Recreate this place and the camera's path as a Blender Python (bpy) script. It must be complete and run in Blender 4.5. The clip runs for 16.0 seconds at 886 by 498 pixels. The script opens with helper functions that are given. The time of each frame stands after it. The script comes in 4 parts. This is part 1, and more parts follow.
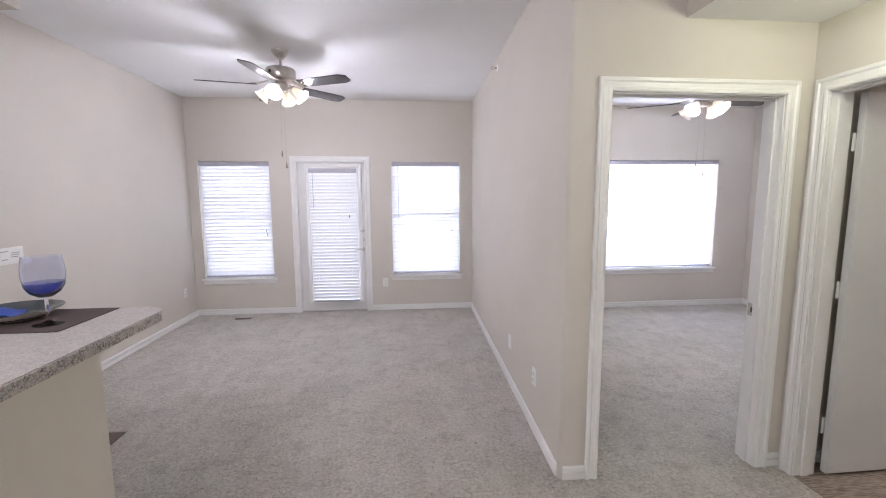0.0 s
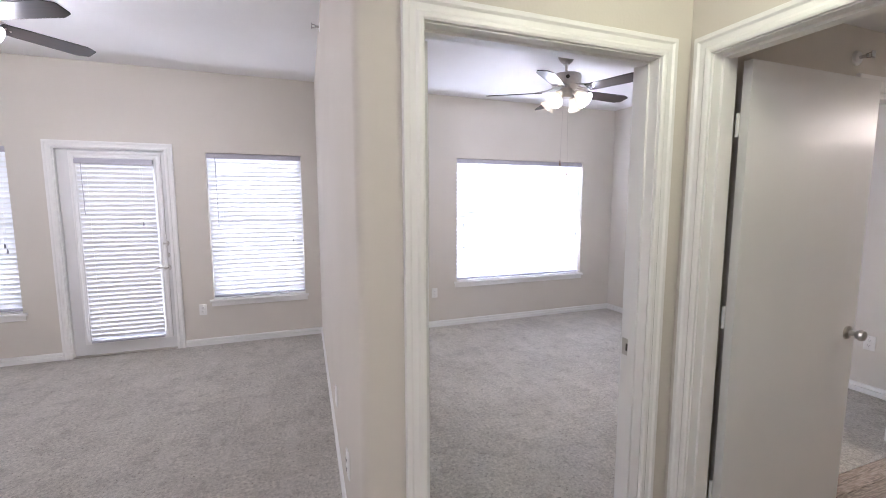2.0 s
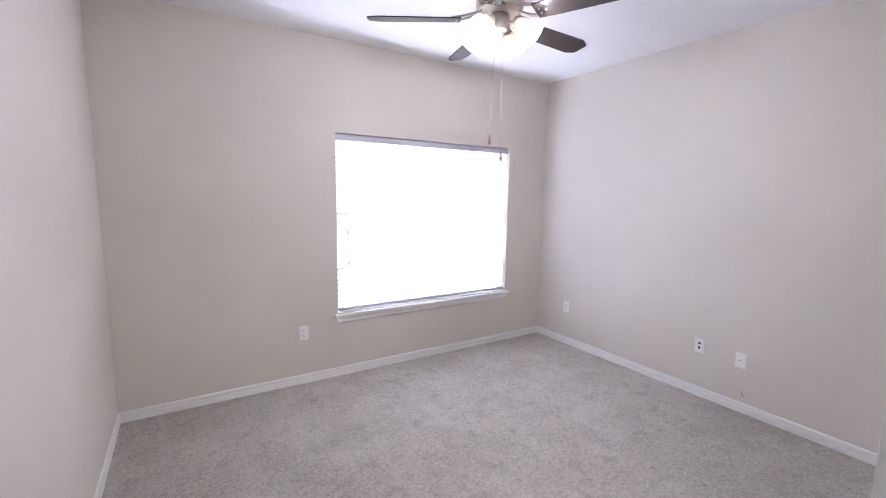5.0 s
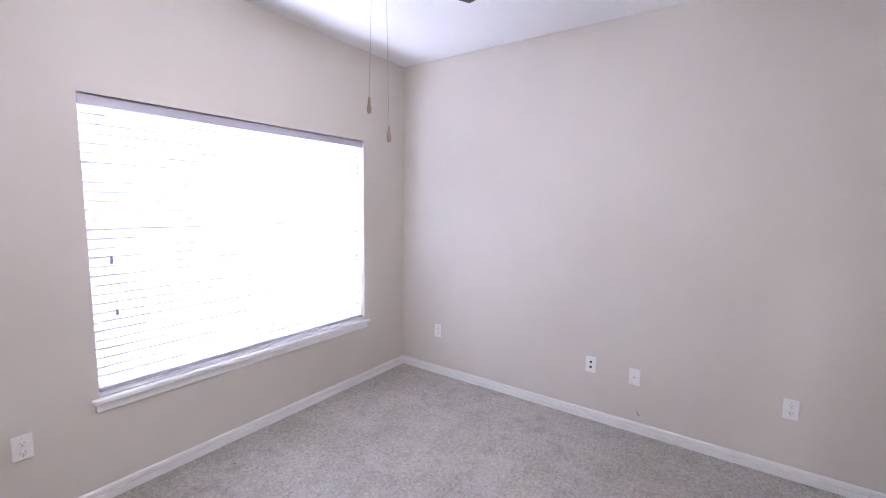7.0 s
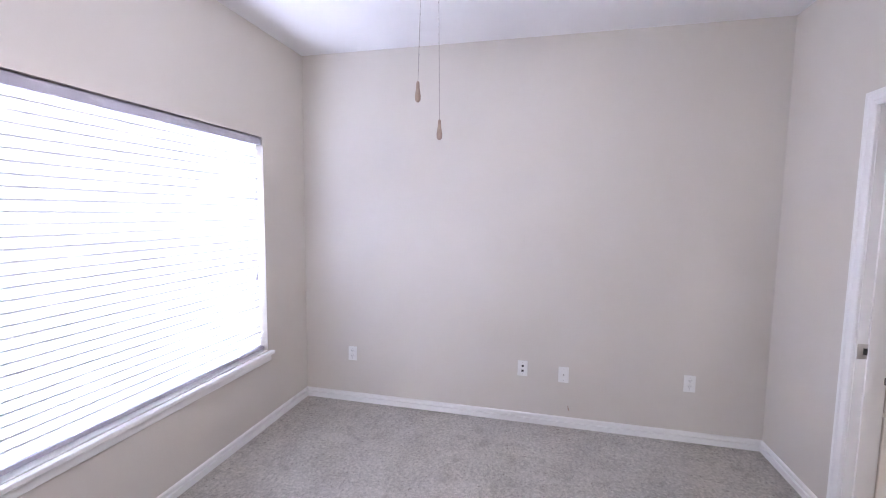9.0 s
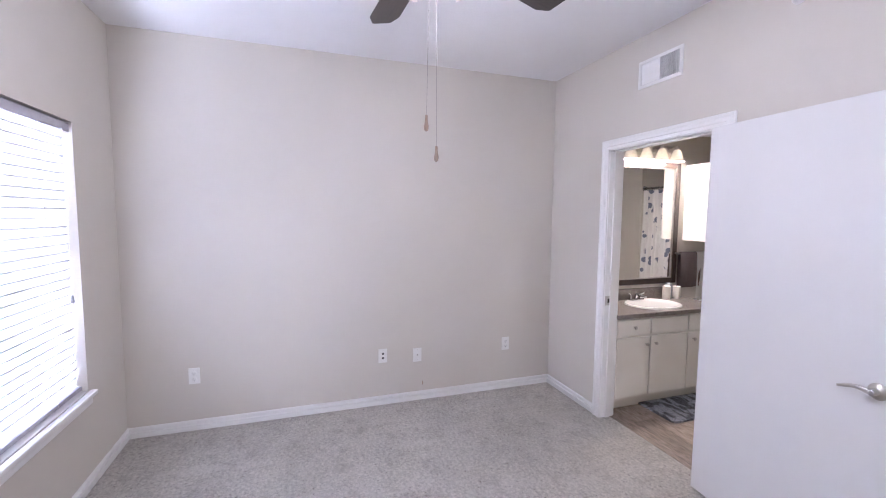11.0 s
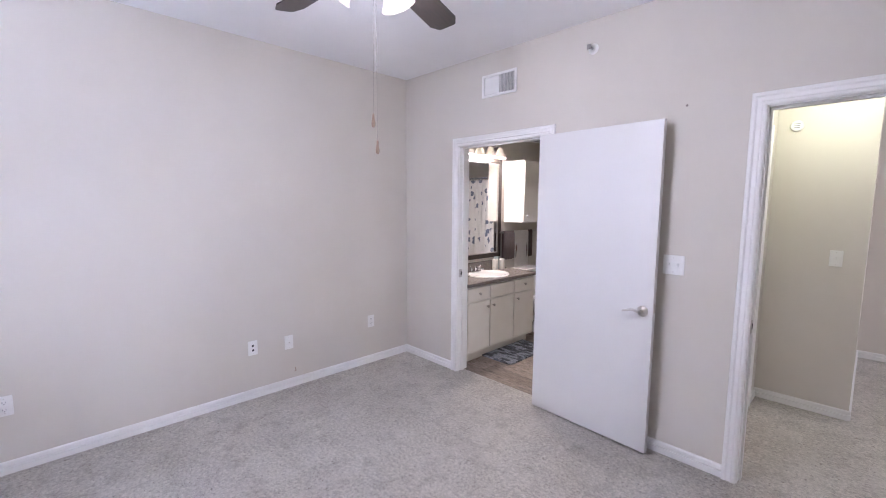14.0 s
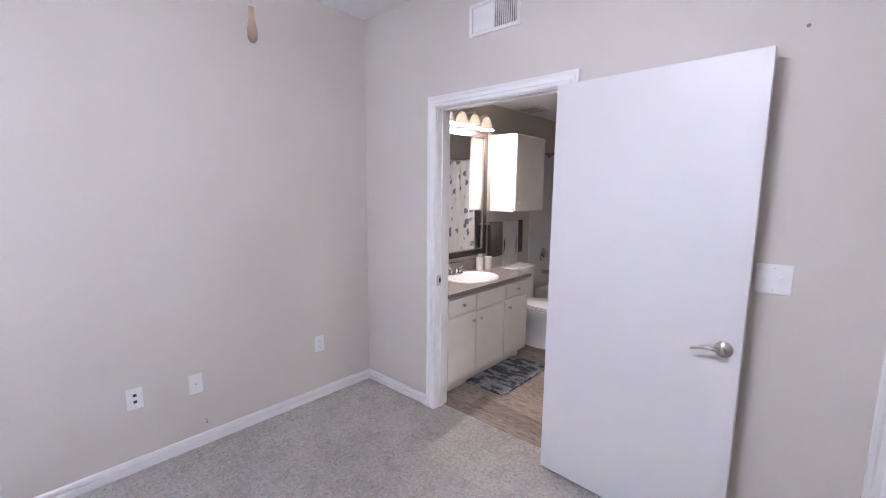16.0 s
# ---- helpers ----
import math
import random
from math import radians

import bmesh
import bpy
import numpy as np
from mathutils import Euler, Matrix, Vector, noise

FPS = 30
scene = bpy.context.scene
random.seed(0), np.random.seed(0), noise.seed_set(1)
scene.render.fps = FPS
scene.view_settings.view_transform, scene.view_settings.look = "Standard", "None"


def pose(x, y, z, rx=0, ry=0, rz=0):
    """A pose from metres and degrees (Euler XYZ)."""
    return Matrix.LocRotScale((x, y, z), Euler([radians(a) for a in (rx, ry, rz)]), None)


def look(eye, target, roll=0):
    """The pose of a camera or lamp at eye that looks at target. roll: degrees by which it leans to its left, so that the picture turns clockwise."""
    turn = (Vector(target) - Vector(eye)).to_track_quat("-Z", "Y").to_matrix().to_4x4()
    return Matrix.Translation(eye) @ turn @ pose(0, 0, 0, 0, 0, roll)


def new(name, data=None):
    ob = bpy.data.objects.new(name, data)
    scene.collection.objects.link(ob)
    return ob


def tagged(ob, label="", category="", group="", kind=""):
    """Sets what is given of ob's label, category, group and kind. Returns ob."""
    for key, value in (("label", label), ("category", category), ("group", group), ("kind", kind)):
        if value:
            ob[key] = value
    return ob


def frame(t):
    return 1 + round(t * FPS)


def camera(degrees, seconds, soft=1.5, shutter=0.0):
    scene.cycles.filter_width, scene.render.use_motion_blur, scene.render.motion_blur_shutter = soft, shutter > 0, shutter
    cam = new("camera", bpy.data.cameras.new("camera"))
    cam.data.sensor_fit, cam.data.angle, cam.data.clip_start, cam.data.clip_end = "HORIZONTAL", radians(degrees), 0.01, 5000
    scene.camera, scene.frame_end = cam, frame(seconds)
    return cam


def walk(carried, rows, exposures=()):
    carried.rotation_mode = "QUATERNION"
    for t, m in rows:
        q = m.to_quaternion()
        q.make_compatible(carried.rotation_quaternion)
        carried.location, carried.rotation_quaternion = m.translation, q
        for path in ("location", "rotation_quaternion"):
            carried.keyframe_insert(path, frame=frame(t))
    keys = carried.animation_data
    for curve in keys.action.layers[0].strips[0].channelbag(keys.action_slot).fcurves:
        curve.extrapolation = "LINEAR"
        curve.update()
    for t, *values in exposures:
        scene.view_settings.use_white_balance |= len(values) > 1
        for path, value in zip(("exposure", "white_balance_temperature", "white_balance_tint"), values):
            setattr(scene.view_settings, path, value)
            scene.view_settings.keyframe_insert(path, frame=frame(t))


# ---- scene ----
cam = camera(93.3, 16.0, soft=1.0)
PATH = [
    (0, (0.508, -0.053, 1.531), (0.695, 1.923, 1.292), -0.3),
    (0.3, (0.586, 0.045, 1.514), (0.901, 2.008, 1.298), -0.3),
    (0.5, (0.646, 0.119, 1.521), (1.022, 2.071, 1.301), -0.3),
    (1, (0.793, 0.296, 1.527), (1.36, 2.202, 1.314), -0.3),
    (1.5, (0.969, 0.491, 1.525), (1.613, 2.372, 1.313), -0.2),
    (2, (1.144, 0.741, 1.508), (1.828, 2.607, 1.288), -0.1),
    (2.5, (1.318, 0.976, 1.508), (2.036, 2.828, 1.276), 0.0),
    (3, (1.486, 1.214, 1.518), (2.232, 3.054, 1.276), 0.1),
    (3.2, (1.518, 1.307, 1.534), (2.278, 3.14, 1.282), 0.2),
    (5.5, (2.08, 2.282, 1.556), (3.294, 3.853, 1.309), 0.8),
    (6, (2.17, 2.503, 1.558), (3.565, 3.917, 1.321), 0.7),
    (6.5, (2.292, 2.701, 1.549), (3.819, 3.973, 1.32), 0.8),
    (7, (2.395, 2.889, 1.541), (4.02, 4.034, 1.322), 0.8),
    (7.5, (2.456, 3.065, 1.539), (4.193, 4.033, 1.325), 0.8),
    (8, (2.425, 3.205, 1.532), (4.246, 4.007, 1.331), 0.8),
    (8.2, (2.409, 3.281, 1.538), (4.254, 4.027, 1.341), 0.7),
    (10.3, (2.166, 4.033, 1.55), (4.144, 3.775, 1.395), 0.7),
    (10.5, (2.138, 4.111, 1.556), (4.095, 3.727, 1.398), 0.6),
    (11, (2.067, 4.282, 1.557), (3.956, 3.644, 1.394), 0.5),
    (11.5, (2.065, 4.465, 1.555), (3.82, 3.522, 1.387), 0.3),
    (12, (2.045, 4.611, 1.557), (3.692, 3.491, 1.382), 0.3),
    (12.5, (2.022, 4.723, 1.557), (3.62, 3.535, 1.372), 0.3),
    (13, (2.029, 4.814, 1.561), (3.547, 3.527, 1.363), 0.3),
    (13.5, (2.007, 4.852, 1.559), (3.469, 3.502, 1.352), 0.4),
    (14, (2.06, 4.827, 1.545), (3.484, 3.439, 1.329), 0.4),
    (14.5, (2.216, 4.708, 1.553), (3.611, 3.295, 1.318), 0.5),
    (15, (2.374, 4.534, 1.55), (3.736, 3.092, 1.295), 0.4),
    (15.5, (2.561, 4.345, 1.53), (3.902, 2.886, 1.263), 0.5),
    (16, (2.769, 4.156, 1.514), (4.085, 2.674, 1.241), 0.6),
]
walk(cam, [(t, look(eye, target, roll)) for t, eye, target, roll in PATH],
     exposures=[(0, 0.80, 5420, 21), (3.2, 0.80, 5420, 21), (5.5, 0.94, 5400, 25), (8.5, 0.96, 5350, 26), (12, 0.97, 5300, 26), (16, 0.94, 5300, 26)])

# ---- plan, metres ----
LIV_W, LIV_N, LIV_H = -2.235, 5.67, 2.82
BED_W, BED_E, BED_N, BED_H = 1.53, 5.37, 5.44, 2.745
ENT_S, ENT_N = 2.00, 2.12
HALL_E, BATH_W, BATH_E, BATH_S, BATH_H = 2.628, 2.748, 5.11, -0.78, 2.32
NOOK_S, NOOK_X, NOOK_H, SOUTH = 0.717, 2.07, 2.408, -1.15
ENTRY_H, BATH_DOOR_H, HALL_DOOR_H = 2.046, 2.038, 2.048
PATIO_H = 2.018
ENTRY = (1.548, 2.473)
BATHDOOR = (3.765, 4.635)
HALLDOOR = (1.03, 1.90)
PATIO = (-0.879, -0.003)
WIN_A, WIN_B, WIN_C = (-2.11, -1.222), (0.358, 1.286), (3.045, 4.868)
WZ0, WZ1, CZ0, CZ1 = 0.493, 2.022, 0.548, 2.035

# ---- world, sun and lamps ----
world = bpy.data.worlds.new("world")
scene.world = world
world.use_nodes = True
wn = world.node_tree
sky = wn.nodes.new("ShaderNodeTexSky")
sky.sky_type, sky.sun_disc = "NISHITA", False
sky.sun_elevation, sky.sun_rotation = radians(58), radians(180)
wn.links.new(sky.outputs[0], wn.nodes["Background"].inputs[0])
wn.nodes["Background"].inputs[1].default_value = 0.12
sun = new("sun", bpy.data.lights.new("sun", "SUN"))
sun.data.energy, sun.data.angle, sun.data.color = 3.0, radians(0.5), (1, 0.95, 0.88)
sun.matrix_world = look((0, -10, 16), (0, 0, 0))


def window_lamp(name, x0, x1, z0, z1, y, watts, color):
    lamp = new(name, bpy.data.lights.new(name, "AREA"))
    lamp.data.shape, lamp.data.size, lamp.data.size_y = "RECTANGLE", x1 - x0, z1 - z0
    lamp.data.energy, lamp.data.color = watts, color
    lamp.matrix_world = look(((x0 + x1) / 2, y, (z0 + z1) / 2), ((x0 + x1) / 2, y - 1, (z0 + z1) / 2))
    return lamp


DAY = (0.94, 0.96, 1.0)
NEUTRAL = (1.0, 0.975, 0.94)
WARM = (1.0, 0.90, 0.76)
SOFT = (1.0, 0.93, 0.85)
window_lamp("window_light", WIN_A[0] - .1, WIN_A[1] + .1, WZ0 - .1, WZ1 + .1, 5.87, 36, NEUTRAL)
window_lamp("window_light", WIN_B[0] - .1, WIN_B[1] + .1, WZ0 - .1, WZ1 + .1, 5.87, 42, NEUTRAL)
window_lamp("window_light", -0.80, -0.05, 0.10, 1.97, 5.87, 22, NEUTRAL)
window_lamp("window_light", WIN_C[0] - .1, WIN_C[1] + .1, CZ0 - .1, CZ1 + .1, 5.66, 215, DAY)


def bulb_lamp(name, x, y, z, watts, size, color=WARM):
    lamp = new(name, bpy.data.lights.new(name, "POINT"))
    lamp.data.energy, lamp.data.shadow_soft_size, lamp.data.color = watts, size, color
    lamp.location = (x, y, z)
    return lamp


FAN_A, FAN_B = (-0.54, 3.89), (3.415, 3.865)
TURN_A, TURN_B = -25, 4
for (fx, fy), top, turn, watts in ((FAN_A, LIV_H, TURN_A, 15), (FAN_B, BED_H, TURN_B, 12)):
    for k in range(4):
        a = radians(turn + 20 + 90 * k)
        bulb_lamp("fan_bulb_light", fx + .178 * math.cos(a), fy + .178 * math.sin(a), top - .392, watts, 0.055, SOFT)
for y in (1.10, 1.27, 1.44, 1.61):
    bulb_lamp("vanity_light", 4.99, y, 2.062, 11.5, 0.03, (1.0, 0.84, 0.62))
bulb_lamp("hall_light", 2.22, 1.20, 2.27, 6.8, 0.09, (1.0, 0.98, 0.60))
# added fill lamp on the kitchen side, brightens the living room from out of view
bulb_lamp("kitchen_fill", -0.9, -0.3, 2.68, 50, 0.12, SOFT)


# ---- materials ----
def mat(name, color, rough=0.5, metal=0.0, color2=None, scale=8.0, fine=None, bump=0.0, bump_scale=200.0, bump_dist=0.001,
        emit=None, power=0.0, transmission=0.0, sheen=0.0, coat=0.0, spread=(0.35, 0.65), stretch=None, vary=0.0, spec=None):
    """A surface of one base colour, with large stains (color2), fine grain (fine) and relief."""
    m = bpy.data.materials.new(name)
    m.use_nodes = True
    n, l = m.node_tree.nodes, m.node_tree.links
    p = n["Principled BSDF"]
    p.inputs["Base Color"].default_value = (*color, 1)
    p.inputs["Roughness"].default_value = rough
    p.inputs["Metallic"].default_value = metal
    p.inputs["Transmission Weight"].default_value = transmission
    p.inputs["Sheen Weight"].default_value = sheen
    p.inputs["Coat Weight"].default_value = coat
    if spec is not None:
        p.inputs["Specular IOR Level"].default_value = spec
    if emit:
        p.inputs["Emission Color"].default_value = (*emit, 1)
        p.inputs["Emission Strength"].default_value = power
    co = n.new("ShaderNodeTexCoord").outputs["Object"]
    if stretch:
        mp = n.new("ShaderNodeMapping")
        mp.inputs["Scale"].default_value = stretch
        l.new(co, mp.inputs[0])
        co = mp.outputs[0]
    out = None

    def tex(sc, detail):
        t = n.new("ShaderNodeTexNoise")
        t.inputs["Scale"].default_value, t.inputs["Detail"].default_value = sc, detail
        l.new(co, t.inputs["Vector"])
        return t.outputs[0]

    def ramp(src, a, b):
        r = n.new("ShaderNodeMapRange")
        r.inputs[1].default_value, r.inputs[2].default_value = a, b
        l.new(src, r.inputs[0])
        return r.outputs[0]

    def mix(fac, a, b, kind="MIX"):
        x = n.new("ShaderNodeMix")
        x.data_type, x.blend_type = "RGBA", kind
        if isinstance(fac, float):
            x.inputs[0].default_value = fac
        else:
            l.new(fac, x.inputs[0])
        for v, slot in ((a, 6), (b, 7)):
            if isinstance(v, tuple):
                x.inputs[slot].default_value = (*v, 1)
            else:
                l.new(v, x.inputs[slot])
        return x.outputs[2]

    if color2:
        out = mix(ramp(tex(scale, 4), *spread), color, color2)
    if fine:
        fs, fc = fine
        out = mix(ramp(tex(fs, 3), 0.42, 0.62), out if out is not None else color, fc)
    if vary:
        info = n.new("ShaderNodeObjectInfo").outputs["Random"]
        hsv = n.new("ShaderNodeHueSaturation")
        r = n.new("ShaderNodeMapRange")
        r.inputs[3].default_value, r.inputs[4].default_value = 1 - vary, 1 + vary
        l.new(info, r.inputs[0])
        l.new(r.outputs[0], hsv.inputs["Value"])
        if out is None:
            hsv.inputs["Color"].default_value = (*color, 1)
        else:
            l.new(out, hsv.inputs["Color"])
        out = hsv.outputs[0]
    if out is not None:
        l.new(out, p.inputs["Base Color"])
    if bump:
        b = n.new("ShaderNodeBump")
        b.inputs["Strength"].default_value, b.inputs["Distance"].default_value = bump, bump_dist
        l.new(tex(bump_scale, 3), b.inputs["Height"])
        l.new(b.outputs[0], p.inputs["Normal"])
    return m


WALL = mat("wall_paint", (0.625, 0.585, 0.517), 0.75, color2=(0.60, 0.56, 0.492), scale=1.3, bump=0.25, bump_scale=90, bump_dist=0.002)
CEIL = mat("ceiling_paint", (0.84, 0.83, 0.82), 0.85, color2=(0.81, 0.80, 0.79), scale=1.5, bump=0.35, bump_scale=70, bump_dist=0.003)
TRIM = mat("trim_paint", (0.80, 0.79, 0.76), 0.35, color2=(0.785, 0.772, 0.742), scale=3, bump=0.02, bump_scale=60)
DOORP = mat("door_paint", (0.70, 0.69, 0.67), 0.38, color2=(0.675, 0.665, 0.645), scale=2.0, bump=0.08, bump_scale=120)
PLASTIC = mat("white_plastic", (0.80, 0.79, 0.76), 0.35, color2=(0.77, 0.76, 0.72), scale=30)
DARK = mat("dark_slot", (0.03, 0.03, 0.03), 0.6, color2=(0.05, 0.045, 0.04), scale=50)
NICKEL = mat("brushed_nickel", (0.58, 0.55, 0.50), 0.28, 1.0, color2=(0.52, 0.49, 0.45), scale=40, bump=0.05, bump_scale=300)
CHROME = mat("chrome", (0.55, 0.55, 0.56), 0.12, 1.0, color2=(0.5, 0.5, 0.5), scale=30)
VINYLFRAME = mat("window_vinyl", (0.78, 0.78, 0.77), 0.4, color2=(0.74, 0.74, 0.73), scale=10)
BLADE = mat("fan_blade", (0.022, 0.018, 0.016), 0.3, color2=(0.038, 0.028, 0.023), scale=6, stretch=(1, 12, 1))
COUNTER = mat("bar_laminate", (0.52, 0.49, 0.45), 0.32, color2=(0.44, 0.41, 0.38), scale=30, fine=(160, (0.34, 0.31, 0.29)))
EDGE = mat("bar_edge_granite", (0.42, 0.39, 0.36), 0.4, color2=(0.12, 0.10, 0.09), scale=42, fine=(150, (0.50, 0.47, 0.43)))
VTOP = mat("vanity_laminate", (0.19, 0.165, 0.145), 0.25, color2=(0.14, 0.12, 0.105), scale=25, fine=(140, (0.25, 0.22, 0.195)))
CABINET = mat("cabinet_paint", (0.76, 0.73, 0.66), 0.4, color2=(0.73, 0.69, 0.61), scale=4, bump=0.05, bump_scale=90)
PORCELAIN = mat("porcelain", (0.82, 0.81, 0.78), 0.12, color2=(0.79, 0.78, 0.75), scale=6, coat=0.3)
TILE = mat("tub_surround", (0.72, 0.70, 0.66), 0.25, color2=(0.68, 0.66, 0.62), scale=4)
MIRROR = mat("mirror_glass", (0.92, 0.93, 0.92), 0.02, 1.0)
ESPRESSO = mat("espresso_wood", (0.022, 0.014, 0.011), 0.3, color2=(0.04, 0.027, 0.02), scale=10, stretch=(1, 6, 1))
CANDLE = mat("candle_wax", (0.80, 0.77, 0.70), 0.5, color2=(0.76, 0.72, 0.64), scale=20)
JAR = mat("grey_jar", (0.35, 0.40, 0.40), 0.3, color2=(0.3, 0.34, 0.34), scale=20)
TOWEL_D = mat("brown_towel", (0.09, 0.055, 0.05), 0.95, color2=(0.07, 0.04, 0.037), scale=20, bump=0.6, bump_scale=400, bump_dist=0.003, sheen=0.4)
TOWEL_W = mat("cream_towel", (0.86, 0.83, 0.78), 0.95, color2=(0.82, 0.79, 0.74), scale=20, bump=0.6, bump_scale=400, bump_dist=0.003, sheen=0.4)
RUG = mat("bath_rug", (0.42, 0.43, 0.46), 0.95, color2=(0.028, 0.03, 0.038), scale=9, fine=(60, (0.15, 0.155, 0.175)), spread=(0.46, 0.54), stretch=(1, 1.9, 1), bump=0.8, bump_scale=160, bump_dist=0.006)
PLANK = mat("vinyl_plank", (0.25, 0.195, 0.15), 0.4, color2=(0.10, 0.07, 0.052), scale=3.5, stretch=(1, 9, 1), fine=(16, (0.34, 0.28, 0.225)), vary=0.28, bump=0.1, bump_scale=90)
GROUT = mat("plank_joint", (0.09, 0.065, 0.05), 0.8, color2=(0.07, 0.05, 0.04), scale=20)
PLACEMAT = mat("woven_placemat", (0.055, 0.035, 0.03), 0.85, color2=(0.09, 0.06, 0.05), scale=60, stretch=(1, 8, 1), bump=0.5, bump_scale=250)
PLATE_D = mat("dark_plate", (0.05, 0.06, 0.065), 0.2, color2=(0.08, 0.09, 0.09), scale=20, coat=0.3)
PLATE_RIM = mat("cream_plate", (0.62, 0.58, 0.50), 0.3, color2=(0.56, 0.52, 0.45), scale=20)
NAPKIN = mat("blue_napkin", (0.03, 0.06, 0.28), 0.8, color2=(0.04, 0.08, 0.36), scale=20)
BLUEGLASS = mat("blue_glass", (0.86, 0.88, 0.99), 0.03, transmission=1.0)
CLEARGLASS = mat("clear_glass", (0.95, 0.97, 0.97), 0.02, transmission=1.0)
BLUEWINE = mat("deep_blue_glass", (0.05, 0.08, 0.60), 0.03, transmission=0.9)
BROWN_PLATE = mat("brown_floor_plate", (0.16, 0.11, 0.09), 0.5, 0.3, color2=(0.12, 0.085, 0.07), scale=30)
STRIPM = mat("metal_strip", (0.5, 0.46, 0.40), 0.35, 0.9, color2=(0.42, 0.38, 0.33), scale=30)
CHAIN = mat("pull_chain", (0.34, 0.31, 0.27), 0.5, 0.3, color2=(0.28, 0.25, 0.22), scale=60)
PENDANT = mat("wooden_pendant", (0.34, 0.25, 0.18), 0.5, color2=(0.27, 0.19, 0.13), scale=60)
RUST = mat("rusty_cable", (0.34, 0.22, 0.15), 0.7, color2=(0.45, 0.36, 0.28), scale=80)
MARK = mat("wall_mark", (0.22, 0.18, 0.16), 0.8, color2=(0.3, 0.26, 0.23), scale=60)
GROUND = mat("ground_soil", (0.16, 0.15, 0.12), 0.9, color2=(0.10, 0.12, 0.06), scale=0.8)
WAND = mat("wand_plastic", (0.34, 0.34, 0.36), 0.4, color2=(0.30, 0.30, 0.32), scale=40)
# blind rails: their backlit shade is put into this grey-lilac base colour
RAIL_SHADED = mat("blind_rail_shaded", (0.47, 0.455, 0.50), 0.45, color2=(0.44, 0.425, 0.465), scale=15)
INK = mat("grey_print_and_slot_shade", (0.25, 0.25, 0.26), 0.6, color2=(0.3, 0.3, 0.3), scale=40)


def carpet_material():
    m = mat("carpet", (0.36, 0.335, 0.30), 0.98, sheen=0.25)
    n, l = m.node_tree.nodes, m.node_tree.links
    p = n["Principled BSDF"]
    co = n.new("ShaderNodeTexCoord").outputs["Object"]

    def noise_tex(sc, det, rough=0.6):
        t = n.new("ShaderNodeTexNoise")
        t.inputs["Scale"].default_value, t.inputs["Detail"].default_value, t.inputs["Roughness"].default_value = sc, det, rough
        l.new(co, t.inputs["Vector"])
        return t.outputs[0]

    def ramp(src, a, b, lo=0.0, hi=1.0):
        r = n.new("ShaderNodeMapRange")
        for k, v in zip((1, 2, 3, 4), (a, b, lo, hi)):
            r.inputs[k].default_value = v
        l.new(src, r.inputs[0])
        return r.outputs[0]

    def mixc(fac, a, b):
        x = n.new("ShaderNodeMix")
        x.data_type = "RGBA"
        l.new(fac, x.inputs[0])
        for v, slot in ((a, 6), (b, 7)):
            if isinstance(v, tuple):
                x.inputs[slot].default_value = (*v, 1)
            else:
                l.new(v, x.inputs[slot])
        return x.outputs[2]

    tuft = mixc(ramp(noise_tex(52, 6, 0.85), 0.40, 0.60), (0.25, 0.225, 0.18), (0.84, 0.785, 0.69))
    clump = mixc(ramp(noise_tex(22, 4, 0.7), 0.35, 0.65), (0.32, 0.288, 0.243), (0.66, 0.61, 0.54))
    brushed = mixc(ramp(noise_tex(2.6, 6, 0.65), 0.40, 0.60), (0.39, 0.36, 0.31), (0.68, 0.635, 0.56))

    def blend(f, a, c2):
        x = n.new("ShaderNodeMix")
        x.data_type = "RGBA"
        x.inputs[0].default_value = f
        l.new(a, x.inputs[6])
        l.new(c2, x.inputs[7])
        return x.outputs[2]

    pile = blend(0.30, blend(0.25, tuft, clump), brushed)
    mp = n.new("ShaderNodeMapping")
    mp.inputs["Scale"].default_value, mp.inputs["Rotation"].default_value = (7, 1.4, 1), (0, 0, 0.35)
    l.new(co, mp.inputs[0])
    vac = n.new("ShaderNodeTexNoise")
    vac.inputs["Scale"].default_value, vac.inputs["Detail"].default_value = 1.0, 4
    l.new(mp.outputs[0], vac.inputs["Vector"])
    pile = mixc(ramp(vac.outputs[0], 0.52, 0.62, 0.0, 0.30), pile, (0.66, 0.61, 0.55))
    pile = mixc(ramp(noise_tex(7.5, 5, 0.75), 0.52, 0.66, 0.0, 0.58), pile, (0.30, 0.27, 0.22))
    fleck = mixc(ramp(noise_tex(42, 4, 0.75), 0.59, 0.67), pile, (0.19, 0.162, 0.128))
    l.new(fleck, p.inputs["Base Color"])
    b = n.new("ShaderNodeBump")
    b.inputs["Strength"].default_value, b.inputs["Distance"].default_value = 1.0, 0.02
    l.new(noise_tex(52, 6, 0.85), b.inputs["Height"])
    l.new(b.outputs[0], p.inputs["Normal"])
    return m


CARPET = carpet_material()


def slat_material():
    m = mat("blind_slat", (0.82, 0.82, 0.82), 0.5, color2=(0.79, 0.79, 0.80), scale=12)
    n, l = m.node_tree.nodes, m.node_tree.links
    tr = n.new("ShaderNodeBsdfTranslucent")
    tr.inputs[0].default_value = (0.85, 0.86, 0.88, 1)
    mx = n.new("ShaderNodeMixShader")
    mx.inputs[0].default_value = 0.34
    l.new(n["Principled BSDF"].outputs[0], mx.inputs[1])
    l.new(tr.outputs[0], mx.inputs[2])
    l.new(mx.outputs[0], n["Material Output"].inputs[0])
    return m


SLAT = slat_material()


